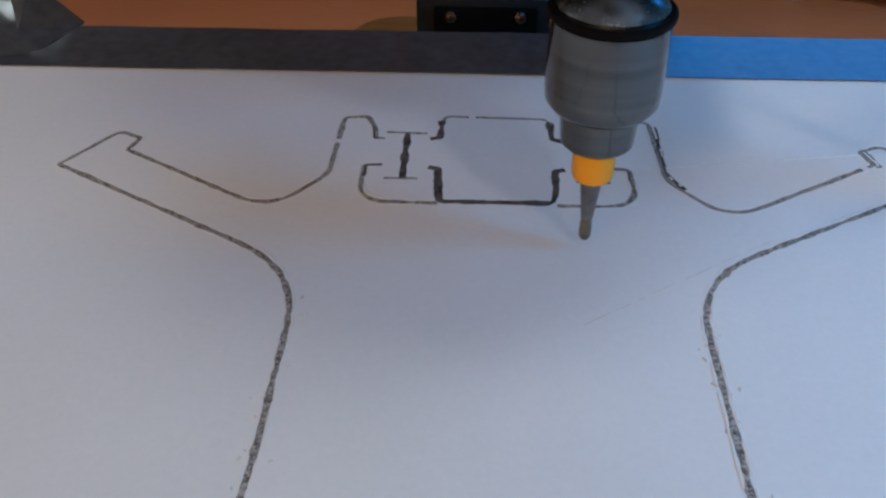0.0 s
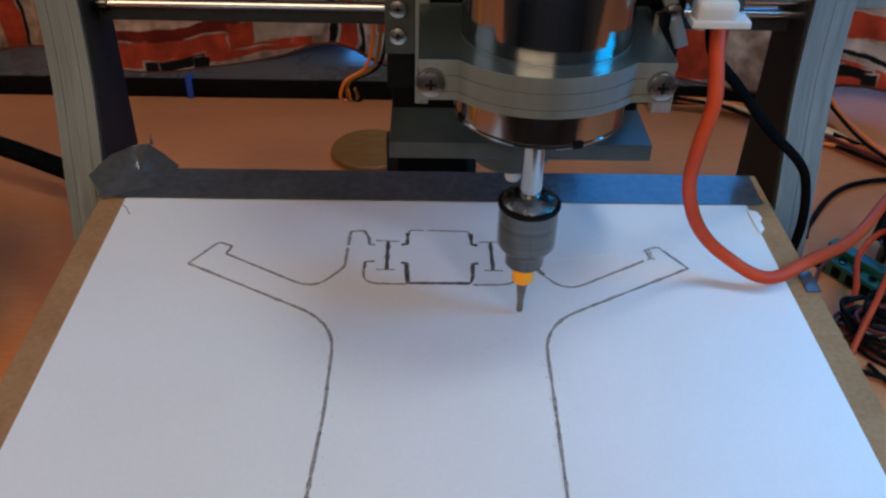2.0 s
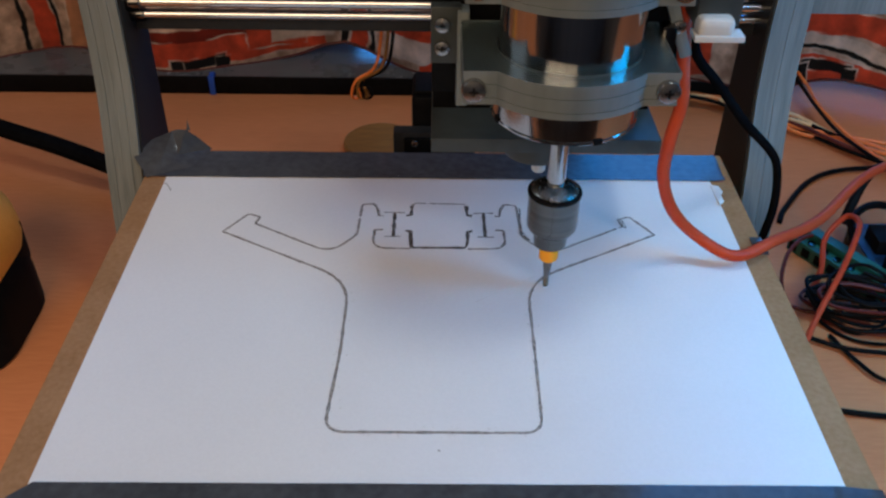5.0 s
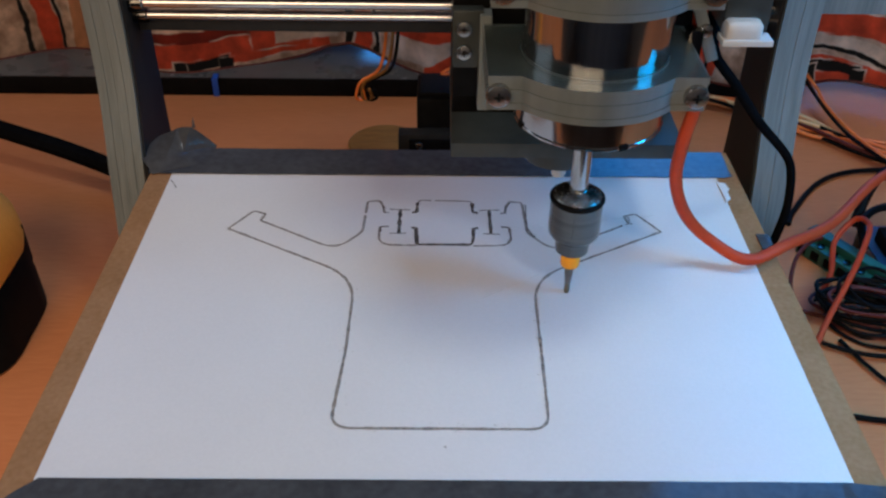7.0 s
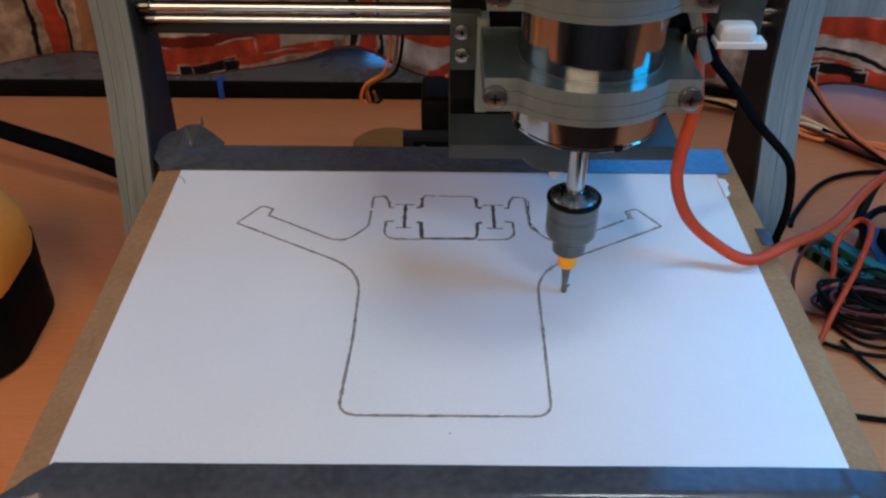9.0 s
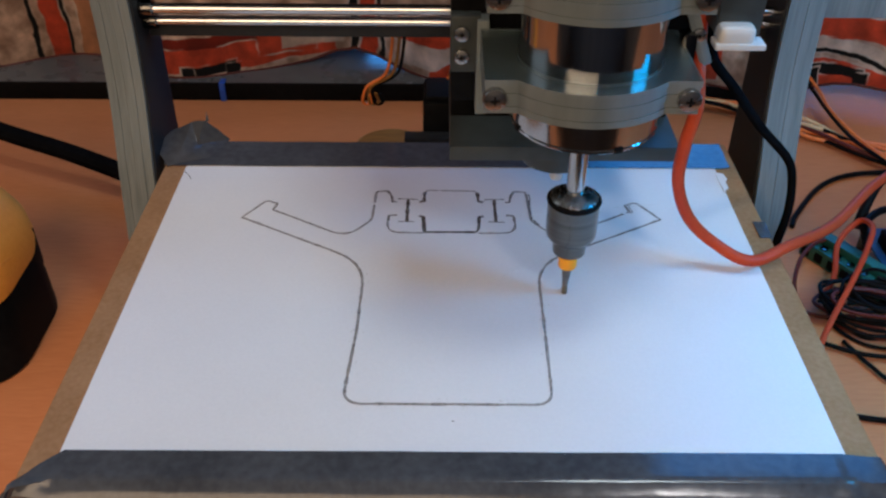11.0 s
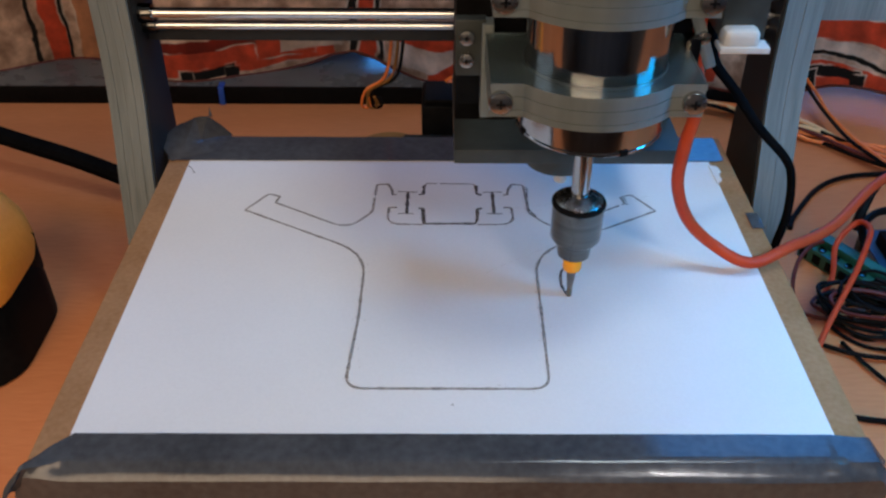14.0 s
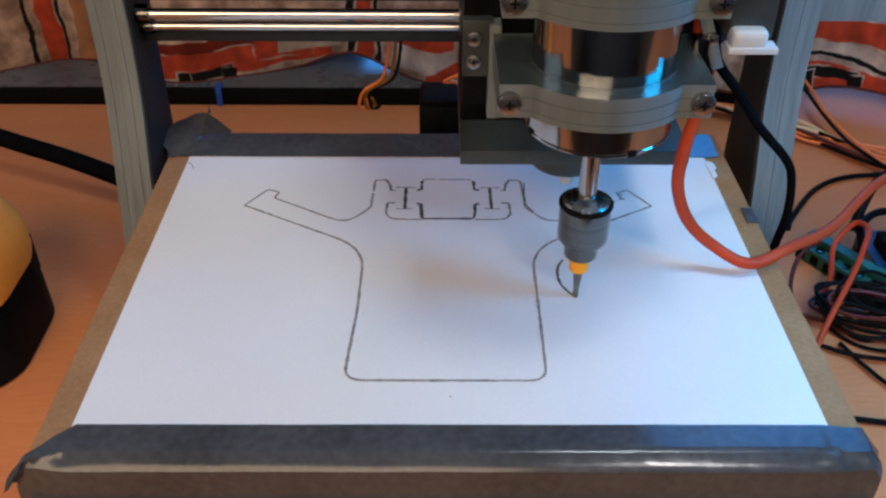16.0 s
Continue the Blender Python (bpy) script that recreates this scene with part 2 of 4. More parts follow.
    l.new(tone.outputs["Result"], p.inputs["Base Color"])
    p.inputs["Roughness"].default_value = 0.9
    weave = n.new("ShaderNodeTexNoise")
    weave.inputs["Scale"].default_value = 900
    l.new(co.outputs["Object"], weave.inputs["Vector"])
    bp = n.new("ShaderNodeBump")
    bp.inputs["Strength"].default_value, bp.inputs["Distance"].default_value = 0.4, 0.0005
    l.new(weave.outputs[0], bp.inputs["Height"])
    l.new(bp.outputs[0], p.inputs["Normal"])
    return m


M_FABRIC = fabric()


# ---- mesh helpers ----
def part(name, bm, material, parent=None, label="", smooth=True):
    """Link a bmesh as one mesh object, under a thing or a part."""
    bmesh.ops.recalc_face_normals(bm, faces=bm.faces)
    me = bpy.data.meshes.new(name)
    bm.to_mesh(me)
    bm.free()
    me.materials.append(material)
    for f in me.polygons:
        f.use_smooth = smooth
    if smooth:
        me.set_sharp_from_angle(angle=radians(30))
    ob = new(name, me)
    if parent:
        ob.parent = parent
    return tagged(ob, label)


def thing(name, label, category, at=(0, 0, 0), group=""):
    ob = new(name)
    ob.empty_display_size = 0.02
    ob.location = at
    return tagged(ob, label, category, group)


def box(x0, x1, y0, y1, z0, z1, bevel=0.0006, seg=2, bm=None):
    bm = bm or bmesh.new()
    r = bmesh.ops.create_cube(bm, size=1, matrix=Matrix.Translation(((x0 + x1) / 2, (y0 + y1) / 2, (z0 + z1) / 2)) @ Matrix.Diagonal((x1 - x0, y1 - y0, z1 - z0, 1)))
    if bevel:
        edges = list({e for v in r["verts"] for e in v.link_edges})
        bmesh.ops.bevel(bm, geom=edges, offset=bevel, segments=seg, affect="EDGES", profile=0.6)
    return bm


def lathe(profile, at=(0, 0, 0), axis="z", seg=48, bm=None):
    """Turn a profile of (radius, height) about an axis."""
    bm = bm or bmesh.new()
    turn = {"z": Matrix(), "y": pose(0, 0, 0, 90), "x": pose(0, 0, 0, 0, 90)}[axis]
    m = Matrix.Translation(at) @ turn
    rings = []
    for r, h in profile:
        if r < 1e-7:
            rings.append([bm.verts.new(m @ Vector((0, 0, h)))])
        else:
            rings.append([bm.verts.new(m @ Vector((r * math.cos(2 * math.pi * i / seg), r * math.sin(2 * math.pi * i / seg), h))) for i in range(seg)])
    for a, b in zip(rings, rings[1:]):
        for i in range(seg):
            j = (i + 1) % seg
            q = [a[i % len(a)], a[j % len(a)], b[j % len(b)], b[i % len(b)]]
            q = list(dict.fromkeys(q))
            if len(q) > 2:
                bm.faces.new(q)
    return bm


def smooth_line(pts, steps=8):
    """Points of a smooth curve through pts."""
    p = [Vector(q) for q in pts]
    p = [2 * p[0] - p[1]] + p + [2 * p[-1] - p[-2]]
    out = []
    for a, b, c, d in zip(p, p[1:], p[2:], p[3:]):
        for k in range(steps):
            t = k / steps
            out.append(0.5 * (2 * b + (c - a) * t + (2 * a - 5 * b + 4 * c - d) * t * t + (3 * b - a - 3 * c + d) * t ** 3))
    return out + [p[-2]]


def tube(pts, radius, sides=10, steps=8, bm=None):
    bm = bm or bmesh.new()
    line = smooth_line(pts, steps)
    up = Vector((0.13, 0.21, 1)).normalized()
    rings = []
    for i, c in enumerate(line):
        d = (line[min(i + 1, len(line) - 1)] - line[max(i - 1, 0)]).normalized()
        s = d.cross(up)
        s = s.normalized() if s.length > 1e-4 else Vector((1, 0, 0))
        up = s.cross(d).normalized()
        rings.append([bm.verts.new(c + radius * (math.cos(a) * s + math.sin(a) * up)) for a in (2 * math.pi * k / sides for k in range(sides))])
    for a, b in zip(rings, rings[1:]):
        for k in range(sides):
            bm.faces.new((a[k], a[(k + 1) % sides], b[(k + 1) % sides], b[k]))
    bm.faces.new(rings[0])
    bm.faces.new(rings[-1])
    return bm


def prism(outline, z0, z1, bevel=0.0):
    """A plan outline of (x, y) raised from z0 to z1."""
    bm = bmesh.new()
    low = [bm.verts.new((x, y, z0)) for x, y in outline]
    top = [bm.verts.new((x, y, z1)) for x, y in outline]
    bm.faces.new(low)
    bm.faces.new(top)
    for i in range(len(outline)):
        j = (i + 1) % len(outline)
        bm.faces.new((low[i], low[j], top[j], top[i]))
    if bevel:
        bmesh.ops.recalc_face_normals(bm, faces=bm.faces)
        rim = [e for e in bm.edges if abs(e.verts[0].co.z - e.verts[1].co.z) < 1e-6]
        bmesh.ops.bevel(bm, geom=rim, offset=bevel, segments=2, affect="EDGES")
    return bm


def screw_head(parent, x, y, z, r, label="shiny cross-head screw"):
    """A pan-head screw that faces the front, with a cross recess."""
    head = part("screw", lathe([(0, -0.2 * r), (r, -0.2 * r), (r, 0.22 * r), (0.92 * r, 0.38 * r), (0.55 * r, 0.47 * r), (0, 0.5 * r)], (x, y, z), "y", 24), M_COLLAR, parent, label)
    for k, (a, b) in enumerate(((0.38, 0.09), (0.09, 0.38))):
        e = 0.002 * r * k
        part("recess", box(x - a * r, x + a * r, y - 0.53 * r - e, y - 0.3 * r, z - b * r, z + b * r, 0), M_BLACK, head)
    return head


# ---- room and desk ----
def room():
    def slab(name, *b):
        return tagged(part(name, box(*b, 0), M_FLOOR if name == "floor" else M_WALL, smooth=False), kind="structure")

    slab("floor", -1.6, 1.6, -1.9, 0.9, -0.90, -0.85)
    slab("ceiling", -1.6, 1.6, -1.9, 0.9, 1.60, 1.65)
    slab("wall_back", -1.6, 1.6, 0.9, 0.96, -0.85, 1.6)
    slab("wall_front", -1.6, 1.6, -1.96, -1.9, -0.85, 1.6)
    slab("wall_left", -1.66, -1.6, -1.9, 0.9, -0.85, 1.6)
    slab("wall_right", 1.6, 1.66, -1.9, 0.9, -0.85, 1.6)


TOP = -0.095      # height of the desk's top


def desk():
    d = thing("desk", "peach-coloured beech laminate desk top, lightly worn", "desk", (0, 0, TOP))
    part("tabletop", box(-0.95, 0.95, -0.36, 0.46, -0.028, 0, 0.002), M_TABLE, d)
    for x in (-0.9, 0.9):
        for y in (-0.32, 0.41):
            part("leg", box(x - 0.025, x + 0.025, y - 0.025, y + 0.025, -0.755, -0.028, 0.002), M_BLACK, d)
    s = thing("black_board", "glossy dark board with black edge along the desk's back", "board", (0, 0, TOP))
    part("board_body", box(-0.9, 0.262, 0.279, 0.35, 0, 0.015, 0.0008), M_SLAB, s, "dark grey glossy top")
    part("front_edge", box(-0.9, 0.262, 0.2755, 0.279, 0, 0.0152, 0.0006), M_BLACK, s, "black edge strip")


def cover():
    """Printed cloth over the low back of a bench behind the desk."""
    bm = bmesh.new()
    nx, nz = 300, 16

    def depth(x):
        fold = 0.022 * math.cos(2 * math.pi * (x + 0.225) / 0.225 + 0.4 * math.sin(9 * x)) + 0.005 * math.sin(47 * x + 1)
        return 0.309 - fold

    grid = []
    for i in range(nx + 1):
        x = -0.9 + 1.9 * i / nx
        d = depth(x)
        lift = 0.011 * math.exp(-((x + 0.085) / 0.03) ** 2)
        hem = TOP + 0.0152 + lift if x < 0.264 else TOP + 0.011
        near = 0.042 * min(1, max(0, (x - 0.20) / 0.08))
        col = []
        for j in range(nz + 1):
            k = j / nz
            y = d + (0.345 - d) * k ** 2 + 0.003 * noise.noise(Vector((x * 30, k * 3, 3.1)))
            col.append(bm.verts.new((x, y - near * (1 - k), hem + (0.092 - hem) * k)))
        for y, z in ((0.36, 0.098), (0.41, 0.0985), (0.455, 0.096), (0.462, 0.06), (0.463, -0.05)):
            col.append(bm.verts.new((x, y, z + 0.002 * noise.noise(Vector((x * 22, y * 30, 1))))))
        grid.append(col)
    for a, b in zip(grid, grid[1:]):
        for j in range(len(a) - 1):
            bm.faces.new((a[j], b[j], b[j + 1], a[j + 1]))
    line = [tuple(col[0].co + Vector((0, -0.0004, 0))) for col in grid[::3]]
    bmesh.ops.solidify(bm, geom=bm.faces[:], thickness=0.0012)
    cloth = part("cloth_cover", bm, M_FABRIC)
    part("hem", tube(line, 0.0012, 6, 1), M_MAROON, cloth, "dark rolled hem")
    tagged(cloth, "red and beige printed cloth with black lines, hanging in folds", "cloth")
    s = thing("bench_back", "low dark bench back under the printed cloth", "bench", (0, 0, -0.85))
    part("bench_body", box(-0.88, 0.98, 0.462, 0.60, 0, 0.80, 0.01), M_BLACK, s)
    part("bench_top", box(-0.88, 0.98, 0.362, 0.4525, 0.86, 0.942, 0.01), M_BLACK, s)


# ---- the machine's fixed frame ----
LEFT, RIGHT = -0.165, 0.171      # inner faces of the two uprights


def machine():
    f = thing("machine_frame", "home-built router frame with grey layered uprights and steel rods", "router frame", (0, 0, TOP))
    zt = TOP

    def upright(x0, x1, inner):
        front = smooth_line([(0, -0.012, 0), (0, -0.006, 0.045), (0, -0.001, 0.070), (0, 0.005, 0.095), (0, 0.0115, 0.118), (0, 0.0165, 0.140), (0, 0.0190, 0.165), (0, 0.0195, 0.20), (0, 0.0195, 0.32)], 5)
        layers = 4
        w = (x1 - x0) / layers
        up = part("upright_panel", box(x0 + 0.001, x1 - 0.001, 0.03, 0.0585, 0, 0.32, 0.0006), M_PLATE, f, "dark grey inner panel")
        for k in range(layers):
            bm = bmesh.new()
            a, b = x0 + k * w + 0.00008, x0 + (k + 1) * w - 0.00008
            off = 0.00025 * (k % 2)
            rows = [[bm.verts.new((a, p.y + off, p.z)), bm.verts.new((b, p.y + off, p.z)), bm.verts.new((b, 0.031, p.z)), bm.verts.new((a, 0.031, p.z))] for p in front]
            for r, s in zip(rows, rows[1:]):
                for i in range(4):
                    bm.faces.new((r[i], r[(i + 1) % 4], s[(i + 1) % 4], s[i]))
            bm.faces.new(rows[0])
            bm.faces.new(rows[-1])
            part("edge_layer", bm, M_PLATE_EDGE, up)
        skin = bmesh.new()
        xi = x1 - 0.0001 if inner > 0 else x0 + 0.0001
        xo = xi + 0.0012 * inner
        rows = [[skin.verts.new((x, y, p.z)) for x, y in ((xi, p.y + 0.0025), (xo, p.y + 0.0025), (xo, 0.0585), (xi, 0.0585))] for p in front]
        for r, s in zip(rows, rows[1:]):
            for i in range(4):
                skin.faces.new((r[i], r[(i + 1) % 4], s[(i + 1) % 4], s[i]))
        skin.faces.new(rows[0])
        skin.faces.new(rows[-1])
        part("inner_face", skin, M_PLATE, up, "dark grey inner panel")

    upright(LEFT - 0.0205, LEFT - 0.0013, 1)
    upright(RIGHT + 0.0013, RIGHT + 0.0205, -1)
    for y, z, r in ((0.033, 0.0835, 0.0030), (0.036, 0.0755, 0.0024)):
        bm = lathe([(0, LEFT - 0.0005), (r * 0.8, LEFT - 0.0005), (r, LEFT), (r, RIGHT), (0, RIGHT + 0.0005)], (0, y, z - zt), "x", 24)
        rod = part("guide_rod", bm, M_ROD, f, "bright ground steel rod")
        part("rod_collar", lathe([(r, LEFT), (r * 1.7, LEFT), (r * 1.7, LEFT + 0.007), (r, LEFT + 0.007)], (0, y, z - zt), "x", 24), M_BRUSHED, rod)
    part("rear_bar", box(LEFT, RIGHT, 0.040, 0.052, 0.0650 - zt, 0.0722 - zt, 0.0005), M_PLATE, f, "dark grey cross bar")
    part("top_bar", box(LEFT, RIGHT, 0.030, 0.055, 0.092 - zt, 0.118 - zt, 0.0005), M_PLATE, f, "dark grey cross bar")
    part("side_bracket", box(RIGHT + 0.0205, RIGHT + 0.15, 0.045, 0.057, 0.0755 - zt, 0.110 - zt, 0.0008), M_PLATE_EDGE, f, "grey arm beside the upright")
    # slide under the bed, hidden by the board
    for x in (-0.11, 0.11):
        part("bed_rail", box(x - 0.012, x + 0.012, -0.17, 0.05, 0, 0.055, 0.001), M_PLATE, f)
    for x in (LEFT - 0.02, RIGHT + 0.002):
        part("foot", box(x, x + 0.018, -0.03, 0.065, 0, 0.006, 0.001), M_PLATE, f)


def rear_drive():
    d = thing("bed_motor", "black stepper motor in a grey bracket behind the bed", "motor", (0, 0, TOP))
    z = -TOP
    br = part("bracket", box(-0.029, 0.0235, 0.076, 0.086, 0, z - 0.0185, 0.0008), M_PLATE, d, "grey motor bracket")
    part("cover", box(-0.0222, 0.0180, 0.0735, 0.0765, z - 0.052, z - 0.0215, 0.0006), M_BLACK, br)
    for x in (-0.0155, 0.0115):
        screw_head(br, x, 0.0732, z - 0.0245, 0.0024)
    part("motor_body", box(-0.0175, 0.022, 0.088, 0.125, 0, z + 0.0005, 0.003), M_BLACK, d)
    part("motor_cap", box(-0.0155, 0.020, 0.090, 0.118, z + 0.0005, z + 0.0040, 0.001), M_BLACK, d)
    w = thing("wooden_disc", "round varnished brown wooden disc lying on the desk", "disc", (-0.045, 0.189, TOP))
    part("disc_body", lathe([(0, 0), (0.027, 0), (0.0285, 0.0015), (0.0285, 0.005), (0.027, 0.006), (0, 0.006)], seg=64), M_CORK, w)


# ---- the sliding bed: board, taped paper and the cut lines ----
PAPER_Z = 0.0004


def rounded(points, steps=7):
    """A polyline of (x, y, fillet radius) in millimetres, as smooth points in metres."""
    out = []
    n = len(points)
    for i, (x, y, r) in enumerate(points):
        c = Vector((x, y))
        if r == 0 or i in (0, n - 1):
            out.append(c / 1000)
            continue
        a, b = (Vector(points[i - 1][:2]) - c), (Vector(points[i + 1][:2]) - c)
        ang = a.angle(b)
        d = min(r / math.tan(ang / 2), a.length * 0.49, b.length * 0.49)
        p, q = c + a.normalized() * d, c + b.normalized() * d
        for k in range(steps + 1):
            t = k / steps
            out.append(((1 - t) ** 2 * p + 2 * t * (1 - t) * c + t * t * q) / 1000)
    return out


def stroke(pts, width, seed, gaps=0.0, z=PAPER_Z, bm=None):
    """A ragged scored line along pts, with small breaks."""
    bm = bm or bmesh.new()
    rnd = random.Random(seed)
    line = []
    for a, b in zip(pts, pts[1:]):
        k = max(1, int((b - a).length / 0.0009))
        line += [a.lerp(b, i / k) for i in range(k)]
    line.append(pts[-1])
    prev = None
    for i, c in enumerate(line):
        d = line[min(i + 1, len(line) - 1)] - line[max(i - 1, 0)]
        side = Vector((-d.y, d.x)).normalized()
        w = width / 2 * (0.72 + 0.55 * noise.noise(Vector((c.x * 260, c.y * 260, seed))) + rnd.uniform(0.12, 0.34))
        off = width * 0.12 * noise.noise(Vector((c.x * 420, c.y * 420, seed + 9)))
        brk = noise.noise(Vector((c.x * 480, c.y * 480, seed + 5))) < gaps - 0.75
        row = [bm.verts.new((*(c + side * (off + s * w)), z + h)) for s, h in ((-1, 0.00003), (-0.35, 0.00016), (0.4, 0.00014), (1, 0.00003))]
        if prev and not brk:
            for k in range(3):
                bm.faces.new((prev[k], prev[k + 1], row[k + 1], row[k]))
        prev = None if brk else row
    loose = [v for v in bm.verts if not v.link_faces]
    for v in loose:
        bm.verts.remove(v)
    return bm


def mirrored(points):
    return [(-x, y, r) for x, y, r in points]


def drawing(paper):
    half = [(-42.1, -138, 0), (-41.9, -88.6, 30), (-108.4, -50.4, 0.8), (-98.0, -34.4, 2.6), (-91.8, -37.4, 0.5), (-93.4, -43.2, 0.6),
            (-53, -67.3, 22), (-41, -52, 9), (-40.2, -25.0, 2.0), (-34.0, -24.4, 1.5), (-31.6, -30.0, 1.0), (-31.0, -35.0, 0.4), (-28.6, -35.2, 0)]
    body = [(-42.1, -138, 0), (-44.6, -181.6, 8), (40.2, -181.6, 8), (40.8, -138, 0)]
    hook = [(-28.6, -47.6, 0), (-32.6, -47.6, 1.5), (-32.8, -63.0, 7.5), (-14.0, -63.4, 0)]
    one = lambda name, pts, w, seed, gaps, mat: part(name, stroke(rounded(pts), w, seed, gaps), mat, paper)
    one("cut_line", half, 0.00135, 1, 0.02, M_CUT)
    one("cut_line", [(40.8, -138, 0), (41.2, -88.6, 30)] + mirrored(half)[2:], 0.00135, 2, 0.03, M_CUT)
    one("cut_line", body, 0.0014, 3, 0.02, M_CUT)
    for k, flip in ((0, lambda q: q), (1, mirrored)):
        one("cut_line", flip(hook), 0.0012, 4 + k, 0.12, M_CUT)
        one("cut_line", flip([(-28.4, -32.2, 0), (-17.8, -32.5, 0)]), 0.001, 6 + k, 0.12, M_CUT)
        one("cut_line", flip([(-27.4, -53.4, 0), (-19.2, -53.3, 0)]), 0.001, 8 + k, 0.1, M_CUT)
        one("deep_cut", flip([(-22.9, -32.6, 0), (-23.0, -53.3, 0)]), 0.0018, 10 + k, -0.3, M_SCORE)
        one("deep_cut", flip([(-14.2, -26.0, 0), (-14.4, -34.2, 0.5), (-17.0, -35.1, 0)]), 0.0019, 12 + k, -0.3, M_SCORE)
        one("deep_cut", flip([(-16.8, -48.3, 0), (-14.4, -49.0, 0.5), (-14.0, -58.5, 0)]), 0.0018, 14 + k, -0.2, M_SCORE)
        one("deep_cut", flip([(-31.9, -29.5, 0), (-31.0, -35.0, 0.4), (-28.6, -35.2, 0)]), 0.0013, 30 + k, -0.2, M_SCORE)
        one("deep_cut", flip([(-28.4, -47.4, 0), (-32.2, -48.0, 0.8), (-32.4, -52.5, 0)]), 0.0015, 32 + k, -0.2, M_SCORE)
    one("deep_cut", [(41.6, -27.2, 0), (41.2, -48.5, 0), (44.6, -56.0, 0)], 0.0014, 34, -0.2, M_SCORE)
    one("deep_cut", [(93.2, -37.5, 0), (94.6, -44.4, 0)], 0.0015, 35, -0.3, M_SCORE)
    one("cut_line", [(-14.2, -26.5, 0), (-13.0, -23.6, 2), (13.2, -24.2, 2), (14.6, -27.0, 0)], 0.001, 16, 0.12, M_CUT)
    one("deep_cut", [(-14.0, -58.5, 0), (-13.4, -62.6, 1.5), (13.2, -62.4, 1.5), (14.0, -58.5, 0)], 0.0019, 17, 0.18, M_SCORE)
    # pale ragged burr pushed up beside the cuts
    for seed, pts in ((60, half), (61, [(40.8, -138, 0), (41.2, -88.6, 30)] + mirrored(half)[2:]), (62, body), (63, hook), (64, mirrored(hook))):
        line = rounded(pts)
        for k, s in enumerate((-1, 1)):
            side = []
            for i, c in enumerate(line):
                d = line[min(i + 1, len(line) - 1)] - line[max(i - 1, 0)]
                side.append(c + Vector((-d.y, d.x)).normalized() * s * 0.00105)
            part("paper_burr", stroke(side, 0.00065, seed + 10 * k, 0.62, PAPER_Z + 0.0001), M_PAPER, paper)
    # pressed tracks in the paper that were never coloured
    one("pressed_mark", [(16, -104, 0), (34, -92, 4), (62, -74, 0)], 0.00025, 40, 0.5, M_DENT)
    one("pressed_mark", [(32, -48, 0), (70, -42, 4), (108, -36, 0)], 0.0003, 41, 0.4, M_DENT)
    # small pen marks
    one("pen_mark", [(-0.4, -190.4, 0), (0.5, -190.9, 0)], 0.0007, 42, -0.9, M_CUT)
    one("pen_mark", [(-148.2, -6.0, 0), (-146.0, -8.0, 2), (-143.2, -13.5, 0)], 0.0006, 43, -0.9, M_CUT)
    # torn fibres beside the lines
    bm = bmesh.new()
    rnd = random.Random(5)
    for k in range(70):
        s = rnd.choice((-1, 1))
        if k % 2:
            x, y = s * (41.3 + rnd.uniform(0.8, 3.0) * rnd.choice((-1, 1)) + (rnd.random() < 0.3)), rnd.uniform(-172, -95)
        else:
            x, y = rnd.uniform(-40, 40), -181 + rnd.uniform(-2.4, 2.4)
        a, r = rnd.uniform(0, 6.28), rnd.uniform(0.0002, 0.0005)
        bmesh.ops.create_cone(bm, cap_ends=True, segments=5, radius1=r, radius2=r * 0.4, depth=0.0003,
                              matrix=Matrix.Translation((x / 1000, y / 1000, PAPER_Z + 0.00015)) @ pose(0, 0, 0, 0, 0, math.degrees(a)) @ Matrix.Diagonal((rnd.uniform(1, 2.4), 0.7, 1, 1)))
    tagged(part("torn_fibre", bm, M_DENT, paper), kind="stuff")


